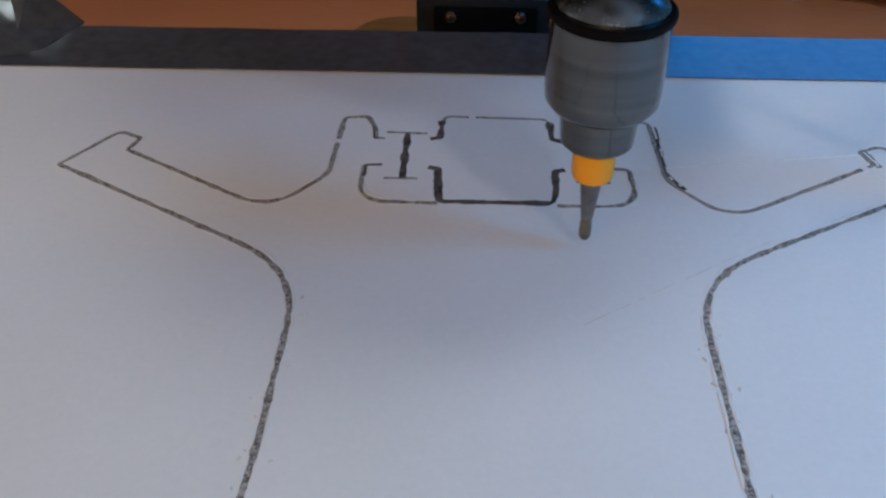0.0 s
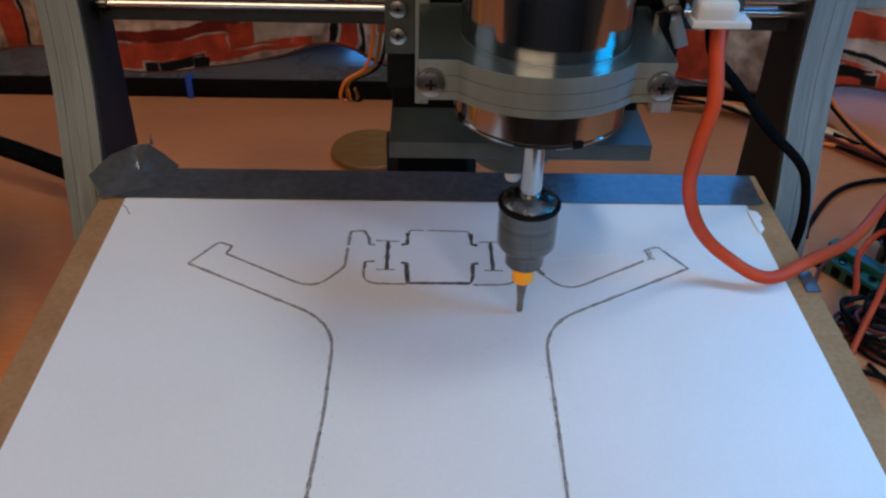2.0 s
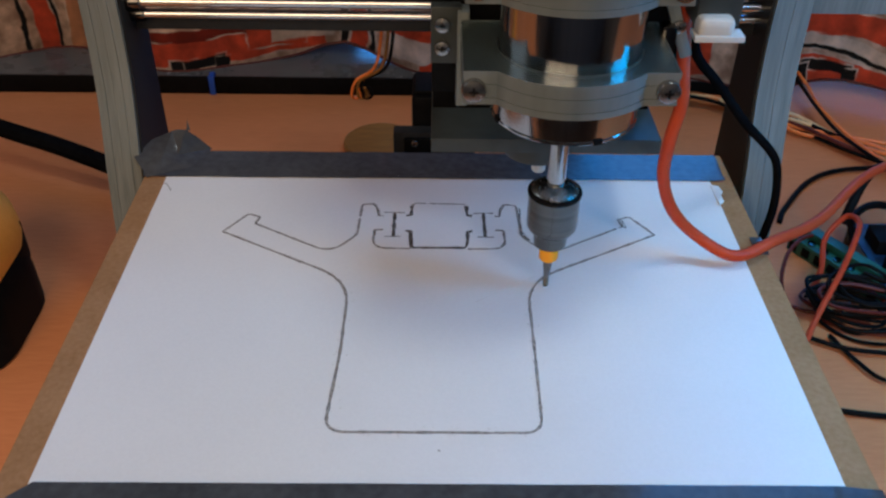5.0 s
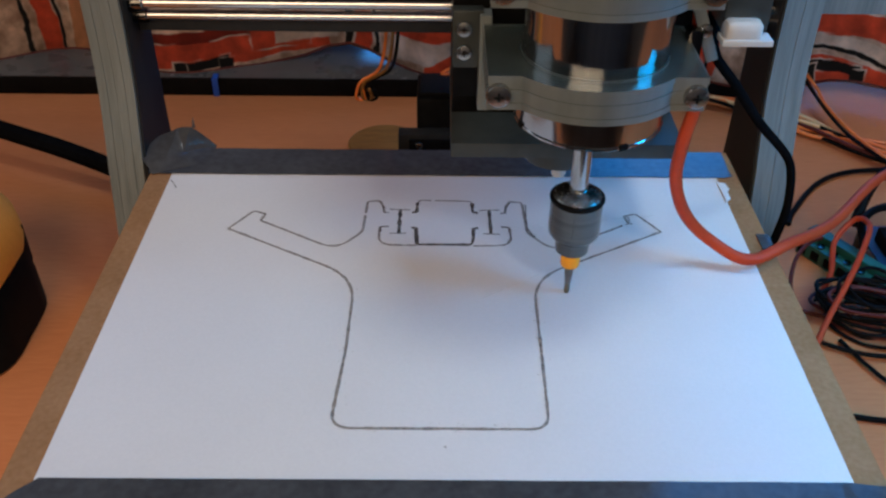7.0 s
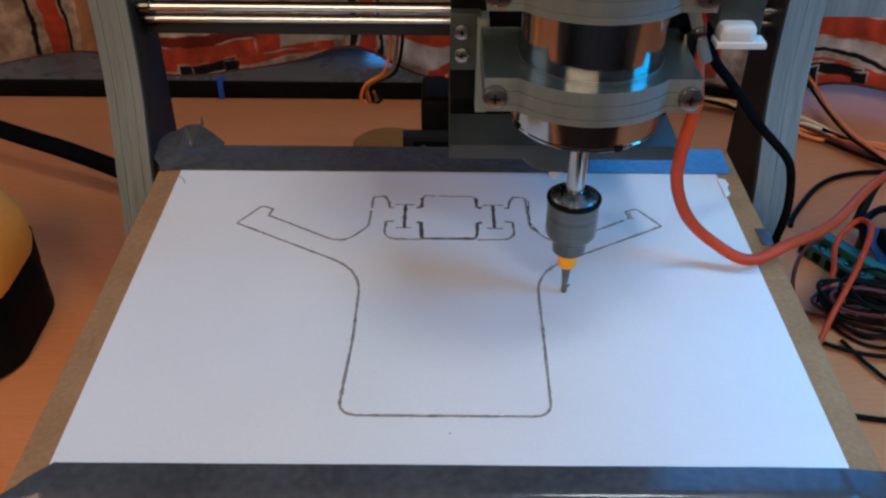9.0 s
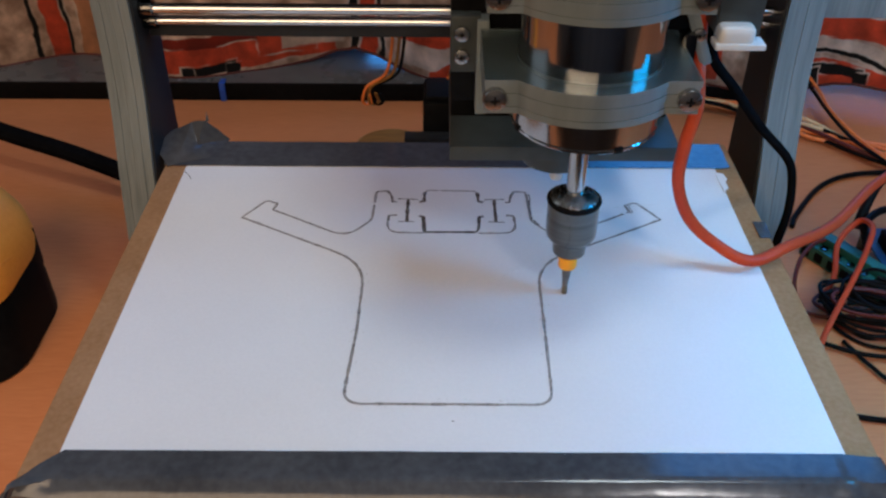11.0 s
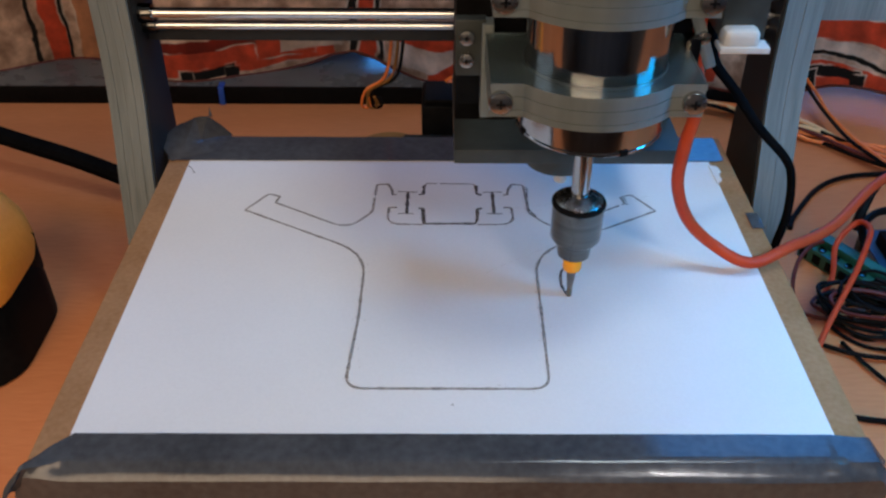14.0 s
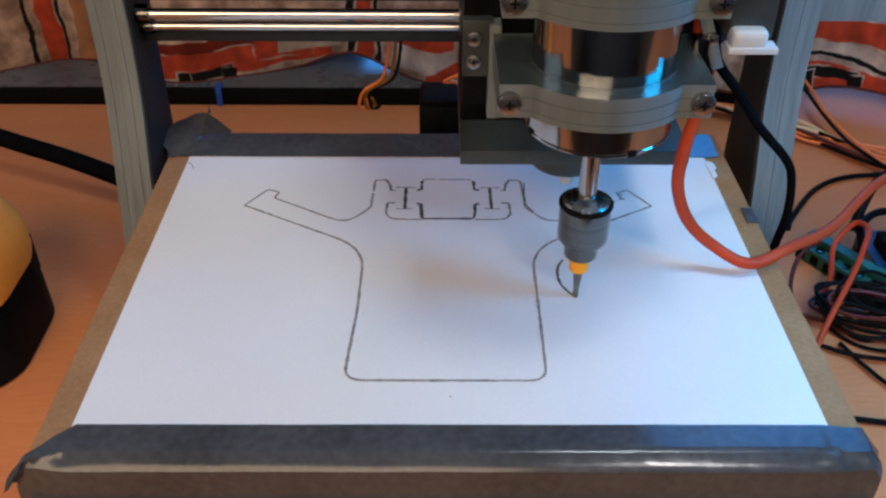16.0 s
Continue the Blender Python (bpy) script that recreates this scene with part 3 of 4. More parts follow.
def tape_sheet(profile, x0, x1, seed, wild, nx=150, ends=0.012, cut=(0, 0)):
    """Tape laid along x with a profile of (y, z); it crumples towards both ends."""
    bm = bmesh.new()
    top, low = [], []
    for i in range(nx + 1):
        x = x0 + (x1 - x0) * i / nx
        e = max(0.0, 1 - min(x - x0, x1 - x) / ends)
        up, down = [], []
        for j, (y, z) in enumerate(profile):
            q = Vector((x * 34, y * 60, seed))
            fine = Vector((x * 130, y * 150, seed + 3))
            k = j / (len(profile) - 1)
            dz = (0.00025 + wild * e * 0.0035) * noise.noise(q) + (0.00008 + wild * e * 0.0016) * noise.noise(fine)
            dy = (0.0004 + wild * e * 0.003) * noise.noise(q + Vector((7, 1, 2)))
            c = Vector((x + wild * e * 0.0025 * noise.noise(fine + Vector((1, 5, 9))), y + dy * k, z + 0.0003 + max(dz, -0.0001) + wild * e * e * 0.001))
            over = max(0.0, abs(x) - 0.147)
            c.y -= over * cut[int(x > 0)] * max(0.0, 1 - 2.2 * k)
            c.z -= 1.6 * max(0.0, abs(x) - 0.1608) * (1 if any(cut) else 0)
            up.append(bm.verts.new(c))
            down.append(bm.verts.new(c + Vector((0, -0.0001 if y > 0.0297 else (0.0001 if z < -0.003 and y < 0 else 0), -0.00012))))
        top.append(up)
        low.append(down)
    n = len(profile)
    for g in (top, low):
        for a, b in zip(g, g[1:]):
            for j in range(n - 1):
                bm.faces.new((a[j], a[j + 1], b[j + 1], b[j]))
    for a, b, c, d in zip(top, top[1:], low, low[1:]):
        for j in (0, n - 1):
            bm.faces.new((a[j], b[j], d[j], c[j]))
    for i in (0, nx):
        for j in range(n - 1):
            bm.faces.new((top[i][j], top[i][j + 1], low[i][j + 1], low[i][j]))
    return bm


def bed():
    b = thing("work_board", "fibreboard bed with white paper taped on by grey duct tape", "work board")
    bm = prism([(-0.2185, 0.0), (-0.2255, -0.0055), (-0.2255, -0.016), (0.0290, -0.016), (0.0290, -0.0006), (0.0284, 0.0)], -0.1612, 0.1612, 0.0005)
    bm.transform(Matrix(((0, 0, 1, 0), (1, 0, 0, 0), (0, 1, 0, 0), (0, 0, 0, 1))))
    part("board", bm, M_MDF, b, "raw brown fibreboard")
    part("slide_plate", box(-0.13, 0.13, -0.19, 0.0, -0.040, -0.016, 0.001), M_PLATE, b)
    paper = part("paper_sheet", box(-0.1487, 0.1487, -0.2185, 0.005, 0.0001, PAPER_Z, 0), M_PAPER, b, "white sheet with dark scored outlines")
    drawing(paper)
    back = [(0.0000, 0.0007), (0.008, 0.0006), (0.018, 0.0005), (0.0275, 0.0005), (0.0296, -0.0008), (0.0299, -0.006), (0.0299, -0.014)]
    part("tape_strip", tape_sheet(back, -0.1615, 0.1570, 2.0, 0.35), M_TAPE, b, "grey duct tape along the back edge")
    front = [(-0.2066, 0.0007), (-0.212, 0.0007), (-0.2172, 0.0007), (-0.2202, 0.0006), (-0.2209, 0.0002), (-0.2234, -0.0016), (-0.2256, -0.0032), (-0.2263, -0.0041),
             (-0.2267, -0.009), (-0.2269, -0.0150), (-0.2274, -0.0185), (-0.2290, -0.0215), (-0.2325, -0.0224)]
    part("tape_strip", tape_sheet(front, -0.1680, 0.1650, 5.0, 1.5, nx=190, ends=0.026, cut=(1.1, 0.2)), M_TAPE, b, "creased grey duct tape over the front edge")
    # loose folded end of tape standing up at the far corner
    bm = bmesh.new()
    corner = dict(tip=(-0.1690, 0.014, 0.0050), low=(-0.1590, -0.001, 0.0012), belly=(-0.1525, 0.013, 0.0062), fold=(-0.1455, 0.0165, 0.0042), front=(-0.1360, 0.010, 0.0011),
                  foot=(-0.1300, 0.0295, 0.0011), ridge=(-0.1500, 0.0270, 0.0135), peak=(-0.1420, 0.0275, 0.0150), spike=(-0.1405, 0.0278, 0.0205), barb=(-0.1400, 0.0279, 0.0140), back=(-0.1620, 0.026, 0.0085), tail=(-0.1480, 0.0299, 0.0012))
    v = {k: bm.verts.new(q) for k, q in corner.items()}
    for names in (("tip", "low", "belly"), ("tip", "belly", "ridge", "back"), ("low", "front", "fold", "belly"), ("belly", "fold", "ridge"), ("fold", "peak", "ridge"),
                  ("fold", "front", "foot"), ("fold", "foot", "peak"), ("ridge", "peak", "tail", "back"), ("peak", "foot", "tail"), ("peak", "spike", "barb")):
        bm.faces.new([v[k] for k in names])
    bmesh.ops.subdivide_edges(bm, edges=bm.edges[:], cuts=3, use_grid_fill=True, smooth=0.35)
    for q in bm.verts:
        q.co += 0.0009 * noise.noise_vector(q.co * 160)
        q.co.z = max(q.co.z, 0.0009)
    bmesh.ops.solidify(bm, geom=bm.faces[:], thickness=0.0003)
    part("tape_curl", bm, M_TAPE, b, "folded loose end of duct tape")
    # torn paper corner
    bm = bmesh.new()
    pts = [(0.1475, -0.004), (0.1515, -0.006), (0.1528, -0.011), (0.1508, -0.014), (0.1512, -0.020), (0.1478, -0.024)]
    lo = [bm.verts.new((x, y, 0.0005)) for x, y in pts]
    hi = [bm.verts.new((x, y, 0.0009 + 0.0005 * (i % 2))) for i, (x, y) in enumerate(pts)]
    bm.faces.new(hi)
    bm.faces.new(lo)
    for i in range(len(pts)):
        j = (i + 1) % len(pts)
        bm.faces.new((lo[i], lo[j], hi[j], hi[i]))
    part("torn_corner", bm, M_PAPER, b)
    part("tape_patch", box(0.1555, 0.1618, -0.066, -0.052, 0.0004, 0.0008, 0.0001), M_TAPE, b)
    return b


def arc_pieces(b):
    """The line that the bit leaves as the bed slides: short pieces, each coming up where the bit has just been."""
    def spot(t):
        for (t0, x0, _, y0), (t1, x1, _, y1) in zip(TRAVEL, TRAVEL[1:]):
            if t0 <= t <= t1:
                k = (t - t0) / (t1 - t0)
                return Vector((AXIS_X + (x0 + (x1 - x0) * k) / 1000, AXIS_Y - (y0 + (y1 - y0) * k) / 1000))
    made = []
    t, step = 6.9, 0.35
    while t < 15.99:
        e = min(t + step, 16.0)
        pts = [spot(t + (e - t) * k / 3) for k in range(4)]
        made.append((e, part("fresh_cut", stroke(pts, 0.0014, 50 + len(made), -0.5), M_SCORE, b)))
        t = e
    return made


# ---- the moving carriage ----
def carriage():
    c = thing("spindle_carriage", "router carriage with chrome motor in clear clamps and drill chuck", "router carriage")
    ax, ay = AXIS_X, AXIS_Y
    part("base_plate", box(0.0006, 0.1080, -0.0600, 0.0220, 0.0470, 0.0545, 0.0006), M_BASE, c, "grey acrylic base plate")
    part("bearing", lathe([(0, 0.034), (0.010, 0.034), (0.0165, 0.038), (0.0175, 0.040), (0.0175, 0.047), (0, 0.047)], (0.0525, -0.040, 0)), M_BASE, c, "round grey bearing under the plate")
    part("pin", lathe([(0, 0.029), (0.003, 0.029), (0.0035, 0.030), (0.0035, 0.036), (0, 0.036)], (0.0535, -0.0455, 0), seg=20), M_WHITE, c)
    part("slide_block", box(0.0010, 0.1070, -0.030, 0.0285, 0.0545, 0.235, 0.001), M_BLACK, c, "black slide block")
    part("front_plate", box(0.0006, 0.1080, -0.0700, -0.0600, 0.0835, 0.235, 0.0008), M_BLACK, c, "black tool plate")
    for x in (0.006, 0.095):
        part("spacer", box(x, x + 0.010, -0.060, -0.030, 0.09, 0.23, 0.0005), M_BLACK, c)
    br = part("side_bracket", box(0.0003, 0.0128, -0.0765, -0.0700, 0.1000, 0.1245, 0.0006), M_BASE, c, "grey bracket with two screws")
    for z in (0.1172, 0.1072):
        screw_head(br, 0.0050, -0.0768, z, 0.0033)
    part("pillar", box(0.0112, 0.0160, -0.0790, -0.0700, 0.0815, 0.1235, 0.0005), M_PLATE_EDGE, c, "pale grey pillar")

    # motor
    r = 0.0278
    mot = part("motor", lathe([(0, 0.0912), (r - 0.0010, 0.0912), (r + 0.0008, 0.0915), (r + 0.0016, 0.0922), (r + 0.0016, 0.0929), (r + 0.0011, 0.0934), (r + 0.0011, 0.1050), (r, 0.1056), (r, 0.215), (0, 0.215)], (ax, ay, 0), seg=96), M_CHROME, c, "polished steel motor body")
    part("nose", lathe([(0, 0.0885), (0.008, 0.0885), (0.009, 0.0892), (0.009, 0.0912), (0, 0.0912)], (ax, ay, 0)), M_BRUSHED, mot)
    for k in range(4):
        a = radians(-70 + 90 * k)
        part("vent", box(-0.0018, 0.0018, -0.0009, 0.0009, 0.0916, 0.0940, 0.0002), M_BLACK, mot).matrix_local = pose(ax + 0.0287 * math.cos(a), ay + 0.0287 * math.sin(a), 0, 0, 0, math.degrees(a) + 90)
    part("shaft", lathe([(0, 0.050), (0.0040, 0.050), (0.0040, 0.0906), (0, 0.0906)], (ax, ay, 0), seg=32), M_CHROME, c, "steel motor shaft")

    # two clamps of stacked sheets round the motor
    def clamp(z0, sheets, t):
        cl = clear_faces(part("motor_clamp", clamp_sheet(z0, z0 + t - 0.00003, 0), M_CLAMP, c, "clamp of stacked clear acrylic sheets"))
        for k in range(1, sheets):
            clear_faces(part("sheet", clamp_sheet(z0 + k * t, z0 + (k + 1) * t - 0.00003, 0.00035 * (k % 2)), M_CLAMP, cl))
        for s in (-1, 1):
            screw_head(cl, ax - 0.0018 + s * 0.0358, ay - 0.0250, z0 + 0.45 * sheets * t, 0.0046)
        return cl

    def clear_faces(ob):
        """Sheets are clear through their faces and frosted at their cut edges."""
        ob.data.materials.append(M_CLEAR)
        for f in ob.data.polygons:
            f.material_index = int(abs(f.normal.z) > 0.9)
        return ob

    def clamp_sheet(z0, z1, inset):
        cx = ax - 0.0018
        bulge = 0.0368 - inset
        hw, tab = 0.0398 - inset, 0.0247 - inset
        a0 = math.acos(min(1, tab / bulge))
        front = [(cx + bulge * math.sin(a), ay - bulge * math.cos(a)) for a in (-a0 + 2 * a0 * k / 28 for k in range(29))]
        front = [(cx - hw, ay - tab)] + front + [(cx + hw, ay - tab)]
        outer = [(cx - hw, ay + 0.0220)] + front + [(cx + hw, ay + 0.0220)]
        hole = [(ax + (r + 0.0002) * math.cos(a), ay + (r + 0.0002) * math.sin(a)) for a in (2 * math.pi * k / 64 for k in range(64))]
        bm = bmesh.new()
        rings = []
        for z in (z0, z1):
            o = [bm.verts.new((x, y, z)) for x, y in outer]
            h = [bm.verts.new((x, y, z)) for x, y in hole]
            es = [bm.edges.new((q[i], q[(i + 1) % len(q)])) for q in (o, h) for i in range(len(q))]
            bmesh.ops.triangle_fill(bm, use_beauty=True, use_dissolve=False, edges=es)
            rings.append((o, h))
        for q in (0, 1):
            a, b = rings[0][q], rings[1][q]
            for i in range(len(a)):
                j = (i + 1) % len(a)
                bm.faces.new((a[i], a[j], b[j], b[i]))
        return bm

    clamp(0.1068, 5, 0.0027)
    clamp(0.1455, 5, 0.0027)

    # chuck, ring and engraving bit
    part("chuck_ring", lathe([(0.0100, 0.0546), (0.0112, 0.0546), (0.0117, 0.0542), (0.0118, 0.0536), (0.0117, 0.0530), (0.0110, 0.0528)], (ax, ay, 0)), M_BLACK, c, "black ring on the chuck").location.z = -0.0010
    part("chuck_collar", lathe([(0.0040, 0.0580), (0.0056, 0.0578), (0.0092, 0.0560), (0.0103, 0.0550), (0.0103, 0.0525), (0.004, 0.0525)], (ax, ay, 0)), M_COLLAR, c, "bright steel chuck collar").location.z = -0.0010
    ch = part("chuck", lathe([(0, 0.0255), (0.0064, 0.0255), (0.0073, 0.0264), (0.0077, 0.0315), (0.0079, 0.0332), (0.0100, 0.0345), (0.0110, 0.0360), (0.0112, 0.0385), (0.0112, 0.0525), (0.0106, 0.0530), (0, 0.0530)], (ax, ay, 0), seg=64), M_CHUCK, c, "turned steel drill chuck")
    ch.location.z = -0.0010
    for a in (20, 140, 260):
        part("jaw", box(-0.0016, 0.0016, -0.0040, -0.0012, 0.0230, 0.0260, 0.0003), M_CARBIDE, ch).matrix_local = pose(ax, ay, 0, 0, 0, a)
    part("depth_ring", lathe([(0.0019, 0.0238), (0.0040, 0.0238), (0.0043, 0.0231), (0.0043, 0.0175), (0.0040, 0.0166), (0.0019, 0.0166)], (ax, ay, 0), seg=40), M_YELLOW_RING, c, "yellow plastic depth ring")
    bit = part("engraving_bit", lathe([(0, 0.0060), (0.0013, 0.0060), (0.0021, 0.0140), (0.0024, 0.0258), (0, 0.0258)], (ax, ay, 0), seg=24), M_CARBIDE, c, "grey carbide engraving bit")
    part("bit_tip", lathe([(0, 0.0001), (0.0008, 0.0003), (0.0013, 0.0012), (0.0013, 0.0040), (0.0011, 0.0052), (0.0013, 0.0060), (0, 0.0060)], (ax, ay, 0), seg=20), M_BURNT, bit, "dull worn tip")

    # switch and connector beside the clamp
    part("switch_arm", box(0.1010, 0.1180, -0.1000, -0.0700, 0.1270, 0.1800, 0.0008), M_BASE, c, "grey side arm")
    con = part("connector", box(0.1010, 0.1150, -0.1060, -0.0960, 0.1250, 0.1325, 0.0030, 4), M_WHITE, c, "white plastic connector")
    part("connector_lip", box(0.1000, 0.1190, -0.1070, -0.0985, 0.1238, 0.1262, 0.0005), M_WHITE, con)
    tab = part("bracket_tab", box(-0.0024, 0.0024, -0.0012, 0.0012, -0.014, 0.017, 0.0008), M_PLATE_EDGE, c, "bright slanted metal tab")
    tab.matrix_local = pose(0.0975, -0.0900, 0.1235, 0, -22, 0)
    screw_head(tab, 0.0, -0.0012, 0.0, 0.0028)
    part("cable_lug", box(0.0905, 0.0965, -0.0950, -0.0880, 0.098, 0.1250, 0.0012), M_BRUSHED, c, "metal cable lug")
    return c


# ---- cables, drill and clutter on the desk ----
def cable(name, pts, r, mat, label, sides=10):
    ob = part(name, tube(pts, r, sides), mat)
    return tagged(ob, label, "cable")


def clutter():
    rnd = random.Random(11)
    cable("black_cable", [(-0.60, 0.24, -0.050), (-0.46, 0.220, -0.055), (-0.333, 0.168, -0.067), (-0.275, 0.144, -0.071), (-0.228, 0.124, -0.077), (-0.195, 0.108, -0.082), (-0.17, 0.095, -0.0867)], 0.0066, M_RUBBER, "thick black rubber cable curving over the desk")
    cable("thin_cable", [(0.238, 0.088, -0.093), (0.246, 0.103, -0.0925), (0.274, 0.138, -0.092), (0.303, 0.155, -0.092), (0.345, 0.160, -0.092), (0.45, 0.17, -0.093)], 0.0019, M_BLACK, "thin black cable lying on the desk")
    mats = [(M_ORANGE, "orange"), (M_CREAM, "cream"), (M_BLACK, "black"), (M_ORANGE, "orange"), (M_ORANGE, "orange"), (M_CREAM, "cream"), (M_MAROON, "dark red"), (M_ORANGE, "orange"), (M_BLACK, "black")]
    for k, (m, word) in enumerate(mats):
        j = lambda s: rnd.uniform(-s, s)
        pts = [(0.184, 0.266 + j(0.003), -0.084 + j(0.002)), (0.225, 0.258 + j(0.005), -0.085), (0.258 + j(0.004), 0.240 + j(0.008), -0.087 + j(0.003)),
               (0.290, 0.222 + j(0.014), -0.088 + j(0.004)), (0.335, 0.178 + j(0.022), -0.088 + j(0.004)), (0.43, 0.12 + j(0.04), -0.090)]
        cable("ribbon_wire", pts, 0.0016, m, f"{word} insulated wire in a loose bundle", 8)["group"] = "bundled wires"
    for m, word, s in ((M_BLACK, "black", 0.0), (M_ORANGE, "orange", 0.005)):
        cable("crossing_wire", [(0.304 + s, 0.285, -0.074), (0.3075 + s, 0.262, -0.078), (0.309 + 0.6 * s, 0.238, -0.080), (0.312 + s, 0.203, -0.081), (0.321 + s, 0.177, -0.083), (0.345, 0.145 + s, -0.086), (0.42, 0.09 + s, -0.091)], 0.0014, m, f"{word} wire crossing over the loose bundle", 8)
    p = thing("plug", "small white nylon plug on the orange wires", "plug", (0.1806, 0.266, TOP))
    part("plug_body", box(-0.008, 0.008, -0.006, 0.006, 0.0, 0.017, 0.001), M_WHITE, p)
    for x in (-0.003, 0.003):
        part("rib", box(x - 0.0006, x + 0.0006, -0.0068, -0.006, 0.002, 0.017, 0.0002), M_WHITE, p)
    # thin wires hanging from the cross bar
    for k, (m, dx, word) in enumerate(((M_ORANGE, 0.0, "orange"), (M_CORK, 0.004, "brown"), (M_BLACK, 0.007, "black"))):
        cable("hanging_wire", [(-0.034 + dx, 0.062, 0.067), (-0.035 + dx, 0.075, 0.045), (-0.040 + dx, 0.085, 0.022), (-0.052 + 0.6 * dx, 0.092, 0.010), (-0.056 + dx, 0.096, -0.002), (-0.0535 + dx, 0.0985, -0.006), (-0.050 + dx, 0.097, -0.003), (-0.0515 + dx, 0.094, 0.004)],
              0.0010, m, f"thin {word} wire hanging from the cross bar", 8)
    # thin leads of the bed motor
    for k, (m, word) in enumerate(((M_ORANGE, "orange"), (M_CREAM, "cream"), (M_CORK, "brown"))):
        cable("motor_wire", [(0.012 + 0.004 * k, 0.098, 0.004), (0.006 + 0.003 * k, 0.090, 0.016), (-0.002 + 0.004 * k, 0.082, 0.021 + 0.002 * k), (0.010 + 0.002 * k, 0.078, 0.030), (0.02, 0.07, 0.045)], 0.0008, m, f"thin {word} lead of the bed motor", 8)
    clip = thing("blue_clip", "small bright blue plastic clip on the dark board's edge", "clip", (-0.193, 0.2748, TOP))
    part("clip_body", box(-0.0024, 0.0024, -0.0015, 0.0006, 0.0, 0.0165, 0.0006), M_BLUE, clip)
    part("clip_hook", box(-0.0024, 0.0024, -0.0015, 0.0085, 0.0153, 0.0170, 0.0005), M_BLUE, clip)
    # terminal block
    g = thing("terminal_block", "green plastic screw terminal block lying among wires", "terminal block", (0.262, 0.030, TOP))
    g.rotation_euler = (0, 0, radians(-58))
    part("terminal_body", box(-0.040, 0.052, -0.008, 0.008, 0.0, 0.011, 0.0008), M_GREEN, g)
    part("terminal_step", box(-0.040, 0.052, -0.0005, 0.008, 0.011, 0.0165, 0.0008), M_GREEN, g)
    for k in range(9):
        x = -0.0355 + 0.0102 * k
        part("terminal_mouth", box(x - 0.003, x + 0.003, -0.0085, -0.0078, 0.002, 0.0085, 0.0003), M_BLACK, g)
        part("terminal_screw", lathe([(0, 0.011), (0.0026, 0.011), (0.0026, 0.0122), (0, 0.0124)], (x, -0.004, 0), seg=14), M_BRUSHED, g)
    q = thing("circuit_board", "dark blue circuit board with black parts", "circuit board", (0.305, 0.015, TOP))
    part("board_base", box(-0.030, 0.05, -0.05, 0.055, 0.012, 0.0136, 0.0003), M_PCB, q)
    for x, y, w, h in ((-0.014, 0.03, 0.010, 0.010), (-0.016, -0.002, 0.009, 0.014), (0.012, 0.01, 0.012, 0.02), (-0.012, -0.032, 0.011, 0.008), (0.02, -0.03, 0.01, 0.016)):
        part("chip", box(x - w, x + w, y - 0.010, y + 0.010, 0.0136, 0.0136 + h, 0.0008), M_BLACK, q)
    for x, y in ((-0.027, -0.046), (0.046, -0.046), (-0.027, 0.051), (0.046, 0.051)):
        part("standoff", lathe([(0, 0), (0.003, 0), (0.003, 0.012), (0, 0.012)], (x, y, 0), seg=12), M_BRUSHED, q)
    # coil of dark wires
    for k in range(16):
        m, word = ((M_BLACK, "black"), (M_MAROON, "dark red"), (M_BLACK, "black"), (M_BLACK, "black"))[k % 4]
        cx, cy = 0.252 + rnd.uniform(-0.005, 0.007), -0.012 + rnd.uniform(-0.006, 0.005)
        rx, ry, z = rnd.uniform(0.018, 0.030), rnd.uniform(0.012, 0.024), TOP + 0.0016 + 0.0014 * k
        pts = [(cx + rx * math.cos(a) + rnd.uniform(-0.002, 0.002), cy + ry * math.sin(a) + 0.3 * rx * math.cos(a) * -0.6, max(TOP + 0.0014, z + rnd.uniform(-0.002, 0.002))) for a in (0.6 + k + 0.7 * i for i in range(9))]
        cable("coiled_wire", pts, 0.0012, m, f"{word} wire in a tangled coil", 6)["group"] = "coiled wires"
    for pts, m, r, word in (
        ([(0.206, -0.052, -0.086), (0.222, -0.028, -0.078), (0.243, 0.000, -0.066), (0.256, 0.020, -0.060), (0.265, 0.038, -0.058), (0.262, 0.050, -0.062), (0.248, 0.040, -0.072), (0.240, 0.018, -0.080), (0.232, 0.006, -0.086)], M_RED_WIRE, 0.0018, "red"),
        ([(0.214, 0.004, -0.090), (0.2165, 0.018, -0.086), (0.225, 0.036, -0.082), (0.238, 0.050, -0.080), (0.251, 0.056, -0.080)], M_MAROON, 0.0013, "dark red"),
        ([(0.212, -0.002, -0.091), (0.226, -0.010, -0.091), (0.245, -0.012, -0.088)], M_MAROON, 0.0013, "dark red"),
        ([(0.218, -0.032, -0.092), (0.236, -0.042, -0.091), (0.258, -0.046, -0.091), (0.31, -0.05, -0.092)], M_BLACK, 0.0015, "black"),
        ([(0.232, -0.030, -0.0925), (0.240, -0.052, -0.092), (0.252, -0.068, -0.092), (0.29, -0.075, -0.092)], M_BLACK, 0.0013, "black"),
        ([(0.19, -0.088, -0.093), (0.214, -0.0895, -0.0925), (0.235, -0.093, -0.0925), (0.30, -0.10, -0.093)], M_BLACK, 0.0017, "black"),
        ([(0.268, 0.062, -0.075), (0.284, 0.082, -0.055), (0.300, 0.092, -0.050), (0.33, 0.10, -0.06), (0.40, 0.10, -0.09)], M_BLACK, 0.0032, "black"),
        ([(0.262, 0.030, -0.070), (0.268, 0.052, -0.064), (0.290, 0.064, -0.062), (0.33, 0.06, -0.075)], M_BLACK, 0.0026, "black"),
    ):
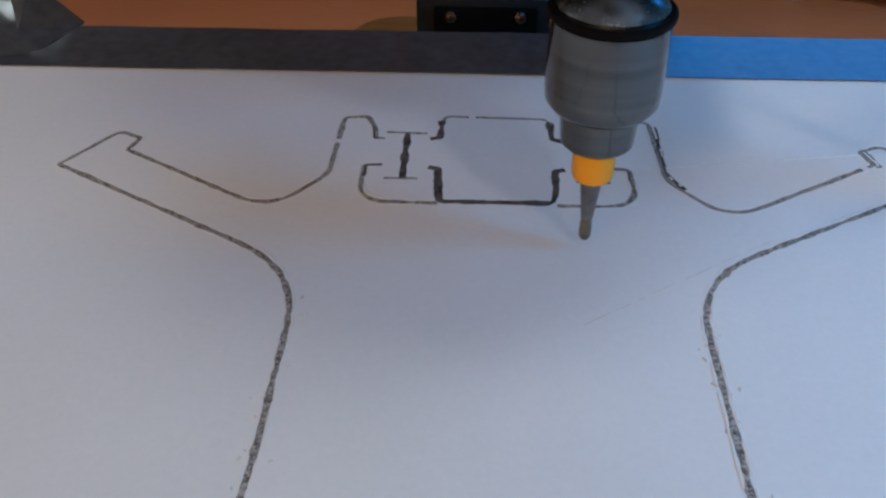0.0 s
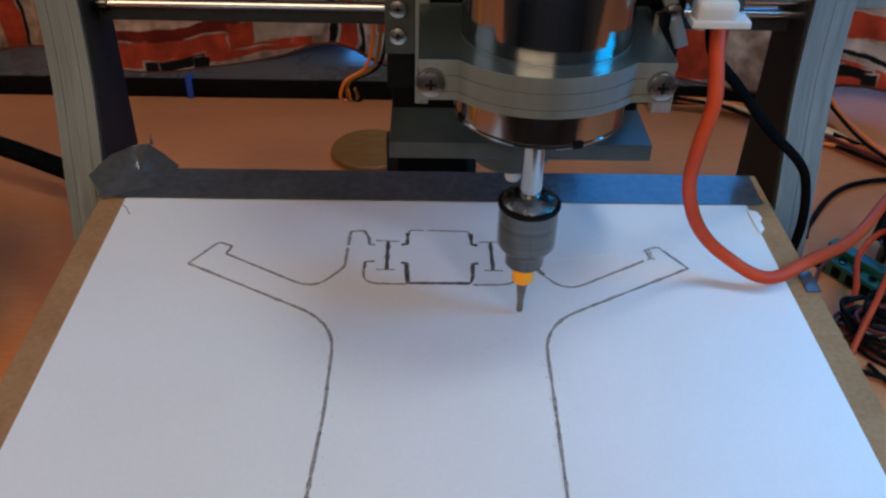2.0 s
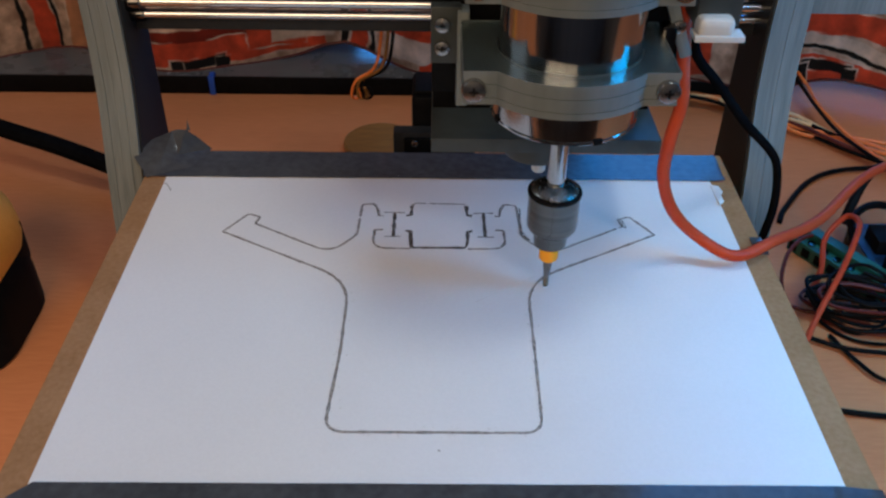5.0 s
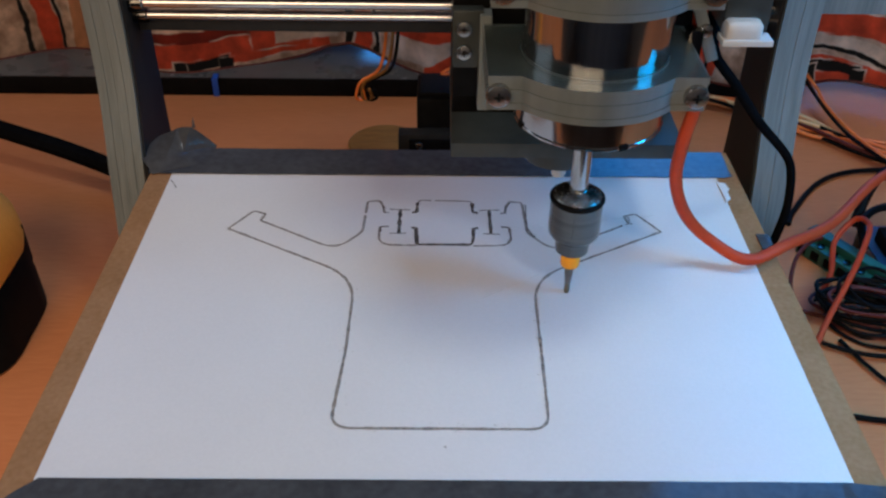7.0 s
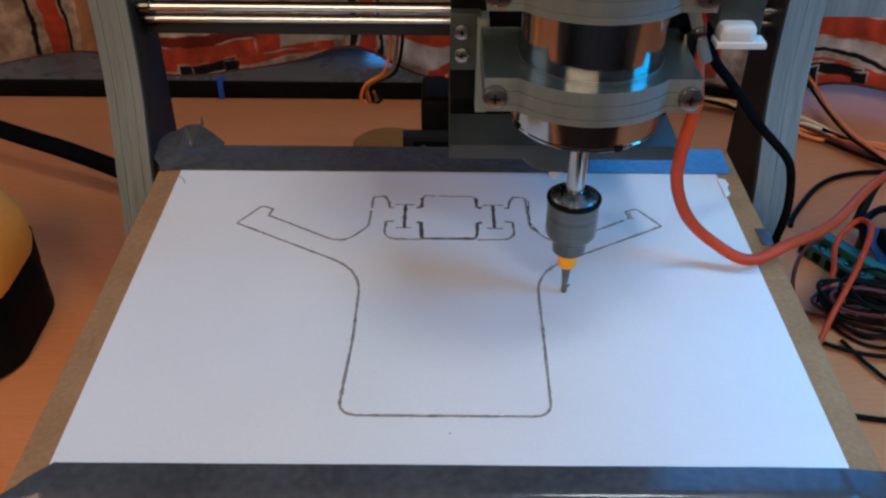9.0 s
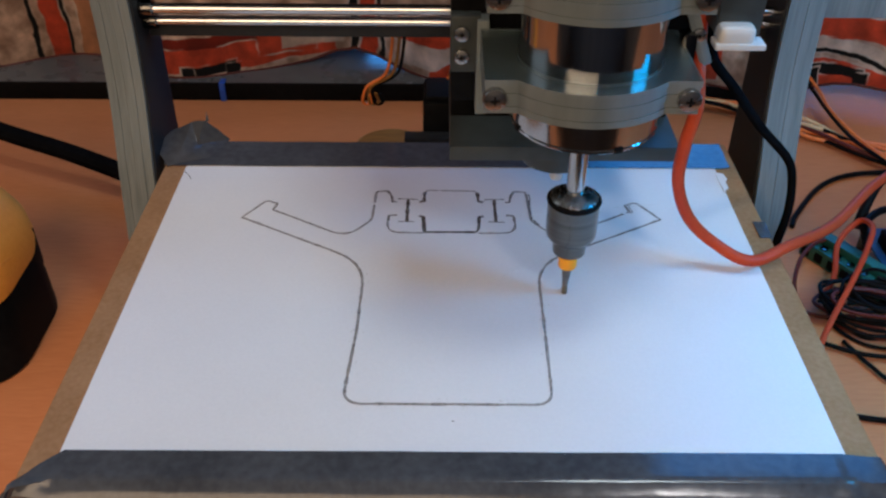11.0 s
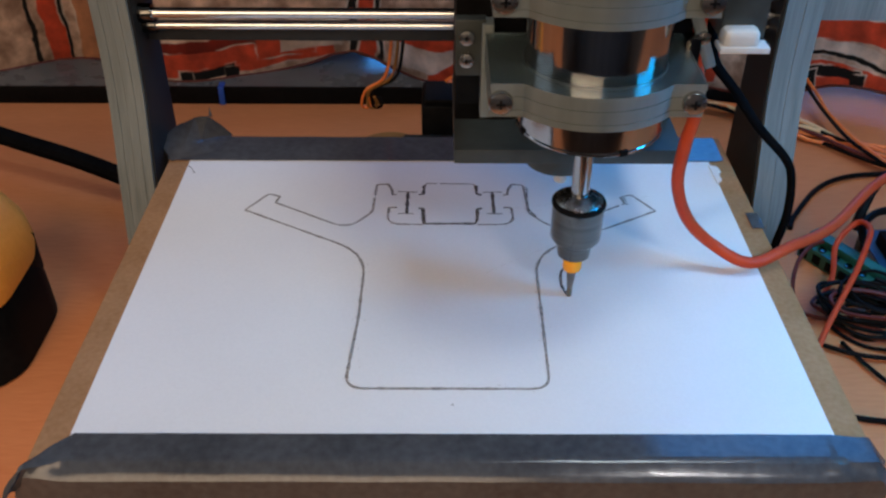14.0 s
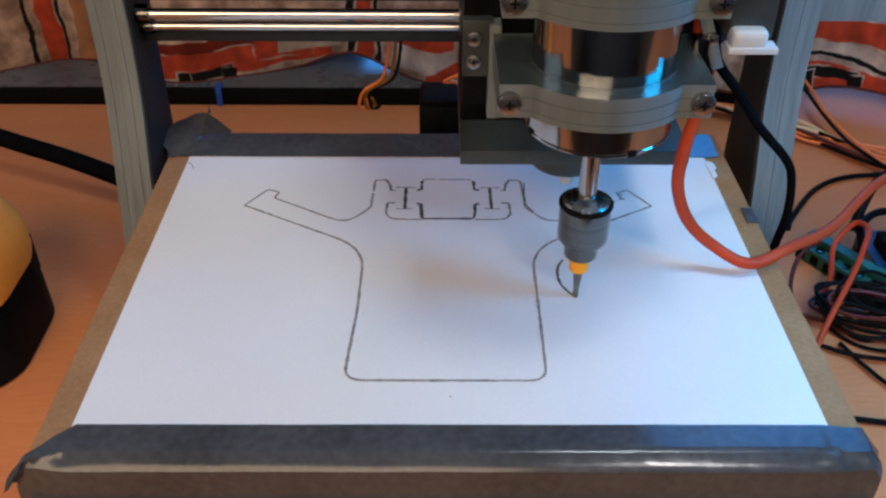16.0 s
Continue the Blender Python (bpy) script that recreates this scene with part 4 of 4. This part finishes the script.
        cable("loose_wire", pts, r, m, f"loose {word} wire beside the terminal block", 8)


def drill():
    d = thing("cordless_drill", "yellow cordless drill standing on its black battery", "drill", (-0.282, -0.032, TOP))

    def blob(name, levels, mat, label=""):
        """Rounded-rectangle sections: height, centre x, centre y, half x, half y, corner."""
        bm = bmesh.new()
        rings = []
        for z, cx, cy, hx, hy, r in levels:
            ring = []
            for q in range(4):
                for k in range(7):
                    a = radians(90 * q + 15 * k)
                    sx, sy = ((1, 1), (-1, 1), (-1, -1), (1, -1))[q]
                    ring.append(bm.verts.new((cx + sx * (hx - r) + r * math.cos(a), cy + sy * (hy - r) + r * math.sin(a), z)))
            rings.append(ring)
        for a, b in zip(rings, rings[1:]):
            for i in range(28):
                bm.faces.new((a[i], a[(i + 1) % 28], b[(i + 1) % 28], b[i]))
        bm.faces.new(rings[0])
        bm.faces.new(rings[-1])
        return part(name, bm, mat, d, label)

    bat = blob("battery", [(0.0, 0.005, 0.004, 0.036, 0.044, 0.026), (0.002, 0.005, 0.004, 0.038, 0.046, 0.028), (0.025, 0.004, 0.007, 0.037, 0.045, 0.027), (0.041, 0.002, 0.010, 0.036, 0.042, 0.026), (0.043, 0.002, 0.010, 0.035, 0.041, 0.026)], M_BLACK, "black battery pack")
    part("latch", box(0.034, 0.0385, 0.024, 0.038, 0.030, 0.056, 0.0015), M_BLACK, bat)
    blob("foot_housing", [(0.043, 0.002, 0.010, 0.037, 0.043, 0.027), (0.052, 0.002, 0.012, 0.038, 0.043, 0.027), (0.066, 0.001, 0.015, 0.036, 0.040, 0.025), (0.080, -0.003, 0.018, 0.030, 0.034, 0.020), (0.096, -0.008, 0.022, 0.022, 0.027, 0.014),
                          (0.120, -0.014, 0.024, 0.018, 0.023, 0.012), (0.150, -0.016, 0.026, 0.019, 0.024, 0.012), (0.165, -0.016, 0.026, 0.024, 0.034, 0.014)], M_DRILL, "yellow plastic handle")
    bm = lathe([(0, -0.07), (0.012, -0.07), (0.022, -0.06), (0.028, -0.03), (0.030, 0.02), (0.028, 0.06), (0.02, 0.075), (0, 0.078)], (-0.016, 0.03, 0.188), "y", 32)
    part("motor_housing", bm, M_DRILL, d, "yellow plastic motor housing")
    part("crease", tube([(0.0290, -0.020, 0.056), (0.0345, -0.012, 0.0600), (0.0372, -0.004, 0.0605), (0.0380, 0.006, 0.058)], 0.0011, 8), M_DRILL, d)


def motor_cables():
    red = cable("red_cable", [(0.106, -0.066, 0.185), (0.103, -0.072, 0.155), (0.099, -0.080, 0.130), (0.0985, -0.088, 0.112), (0.0995, -0.0945, 0.094), (0.0975, -0.095, 0.078), (0.0995, -0.088, 0.054), (0.1085, -0.083, 0.032), (0.1235, -0.080, 0.0155), (0.1420, -0.0845, 0.0075),
                              (0.166, -0.070, 0.0065), (0.203, -0.034, -0.006), (0.262, 0.036, -0.020), (0.34, 0.10, -0.045), (0.46, 0.15, -0.088)], 0.0028, M_RED_WIRE, "thick red silicone cable looping over the board's edge", 14)
    black = cable("motor_lead", [(-0.080, -0.055, 0.175), (-0.076, -0.052, 0.150), (-0.072, -0.050, 0.135), (-0.054, -0.030, 0.112), (-0.030, -0.010, 0.081), (-0.009, 0.0, 0.058), (-0.003, 0.0, 0.046), (0.0, 0.0, 0.024), (-0.001, 0.002, 0.0), (-0.002, 0.006, -0.03), (0.002, 0.01, -0.0625)],
                  0.0023, M_RUBBER, "black motor lead hanging from the carriage", 12)
    black.location = (0.183, -0.020, -0.031)
    return red, black


room()
desk()
cover()
machine()
rear_drive()
board = bed()
fresh = arc_pieces(board)
tool = carriage()
drill()
clutter()
red_lead, black_lead = motor_cables()


def motions():
    walk(board, [(t, pose(0, y / 1000, 0)) for t, x, z, y in TRAVEL])
    walk(tool, [(t, pose(x / 1000, 0, z / 1000)) for t, x, z, y in TRAVEL])
    walk(red_lead, [(t, pose(0.22 * x / 1000, 0, 0)) for t, x, z, y in TRAVEL])
    walk(black_lead, [(t, pose(0.183 + 0.2 * x / 1000, -0.020, -0.031, 0, 130 * x / 1000, 0)) for t, x, z, y in TRAVEL])
    for end, piece in fresh:
        walk(piece, [(0, pose(0, 0, -0.0015)), (end - 0.2, pose(0, 0, -0.0015)), (end, pose(0, 0, 0)), (16.2, pose(0, 0, 0))])


motions()
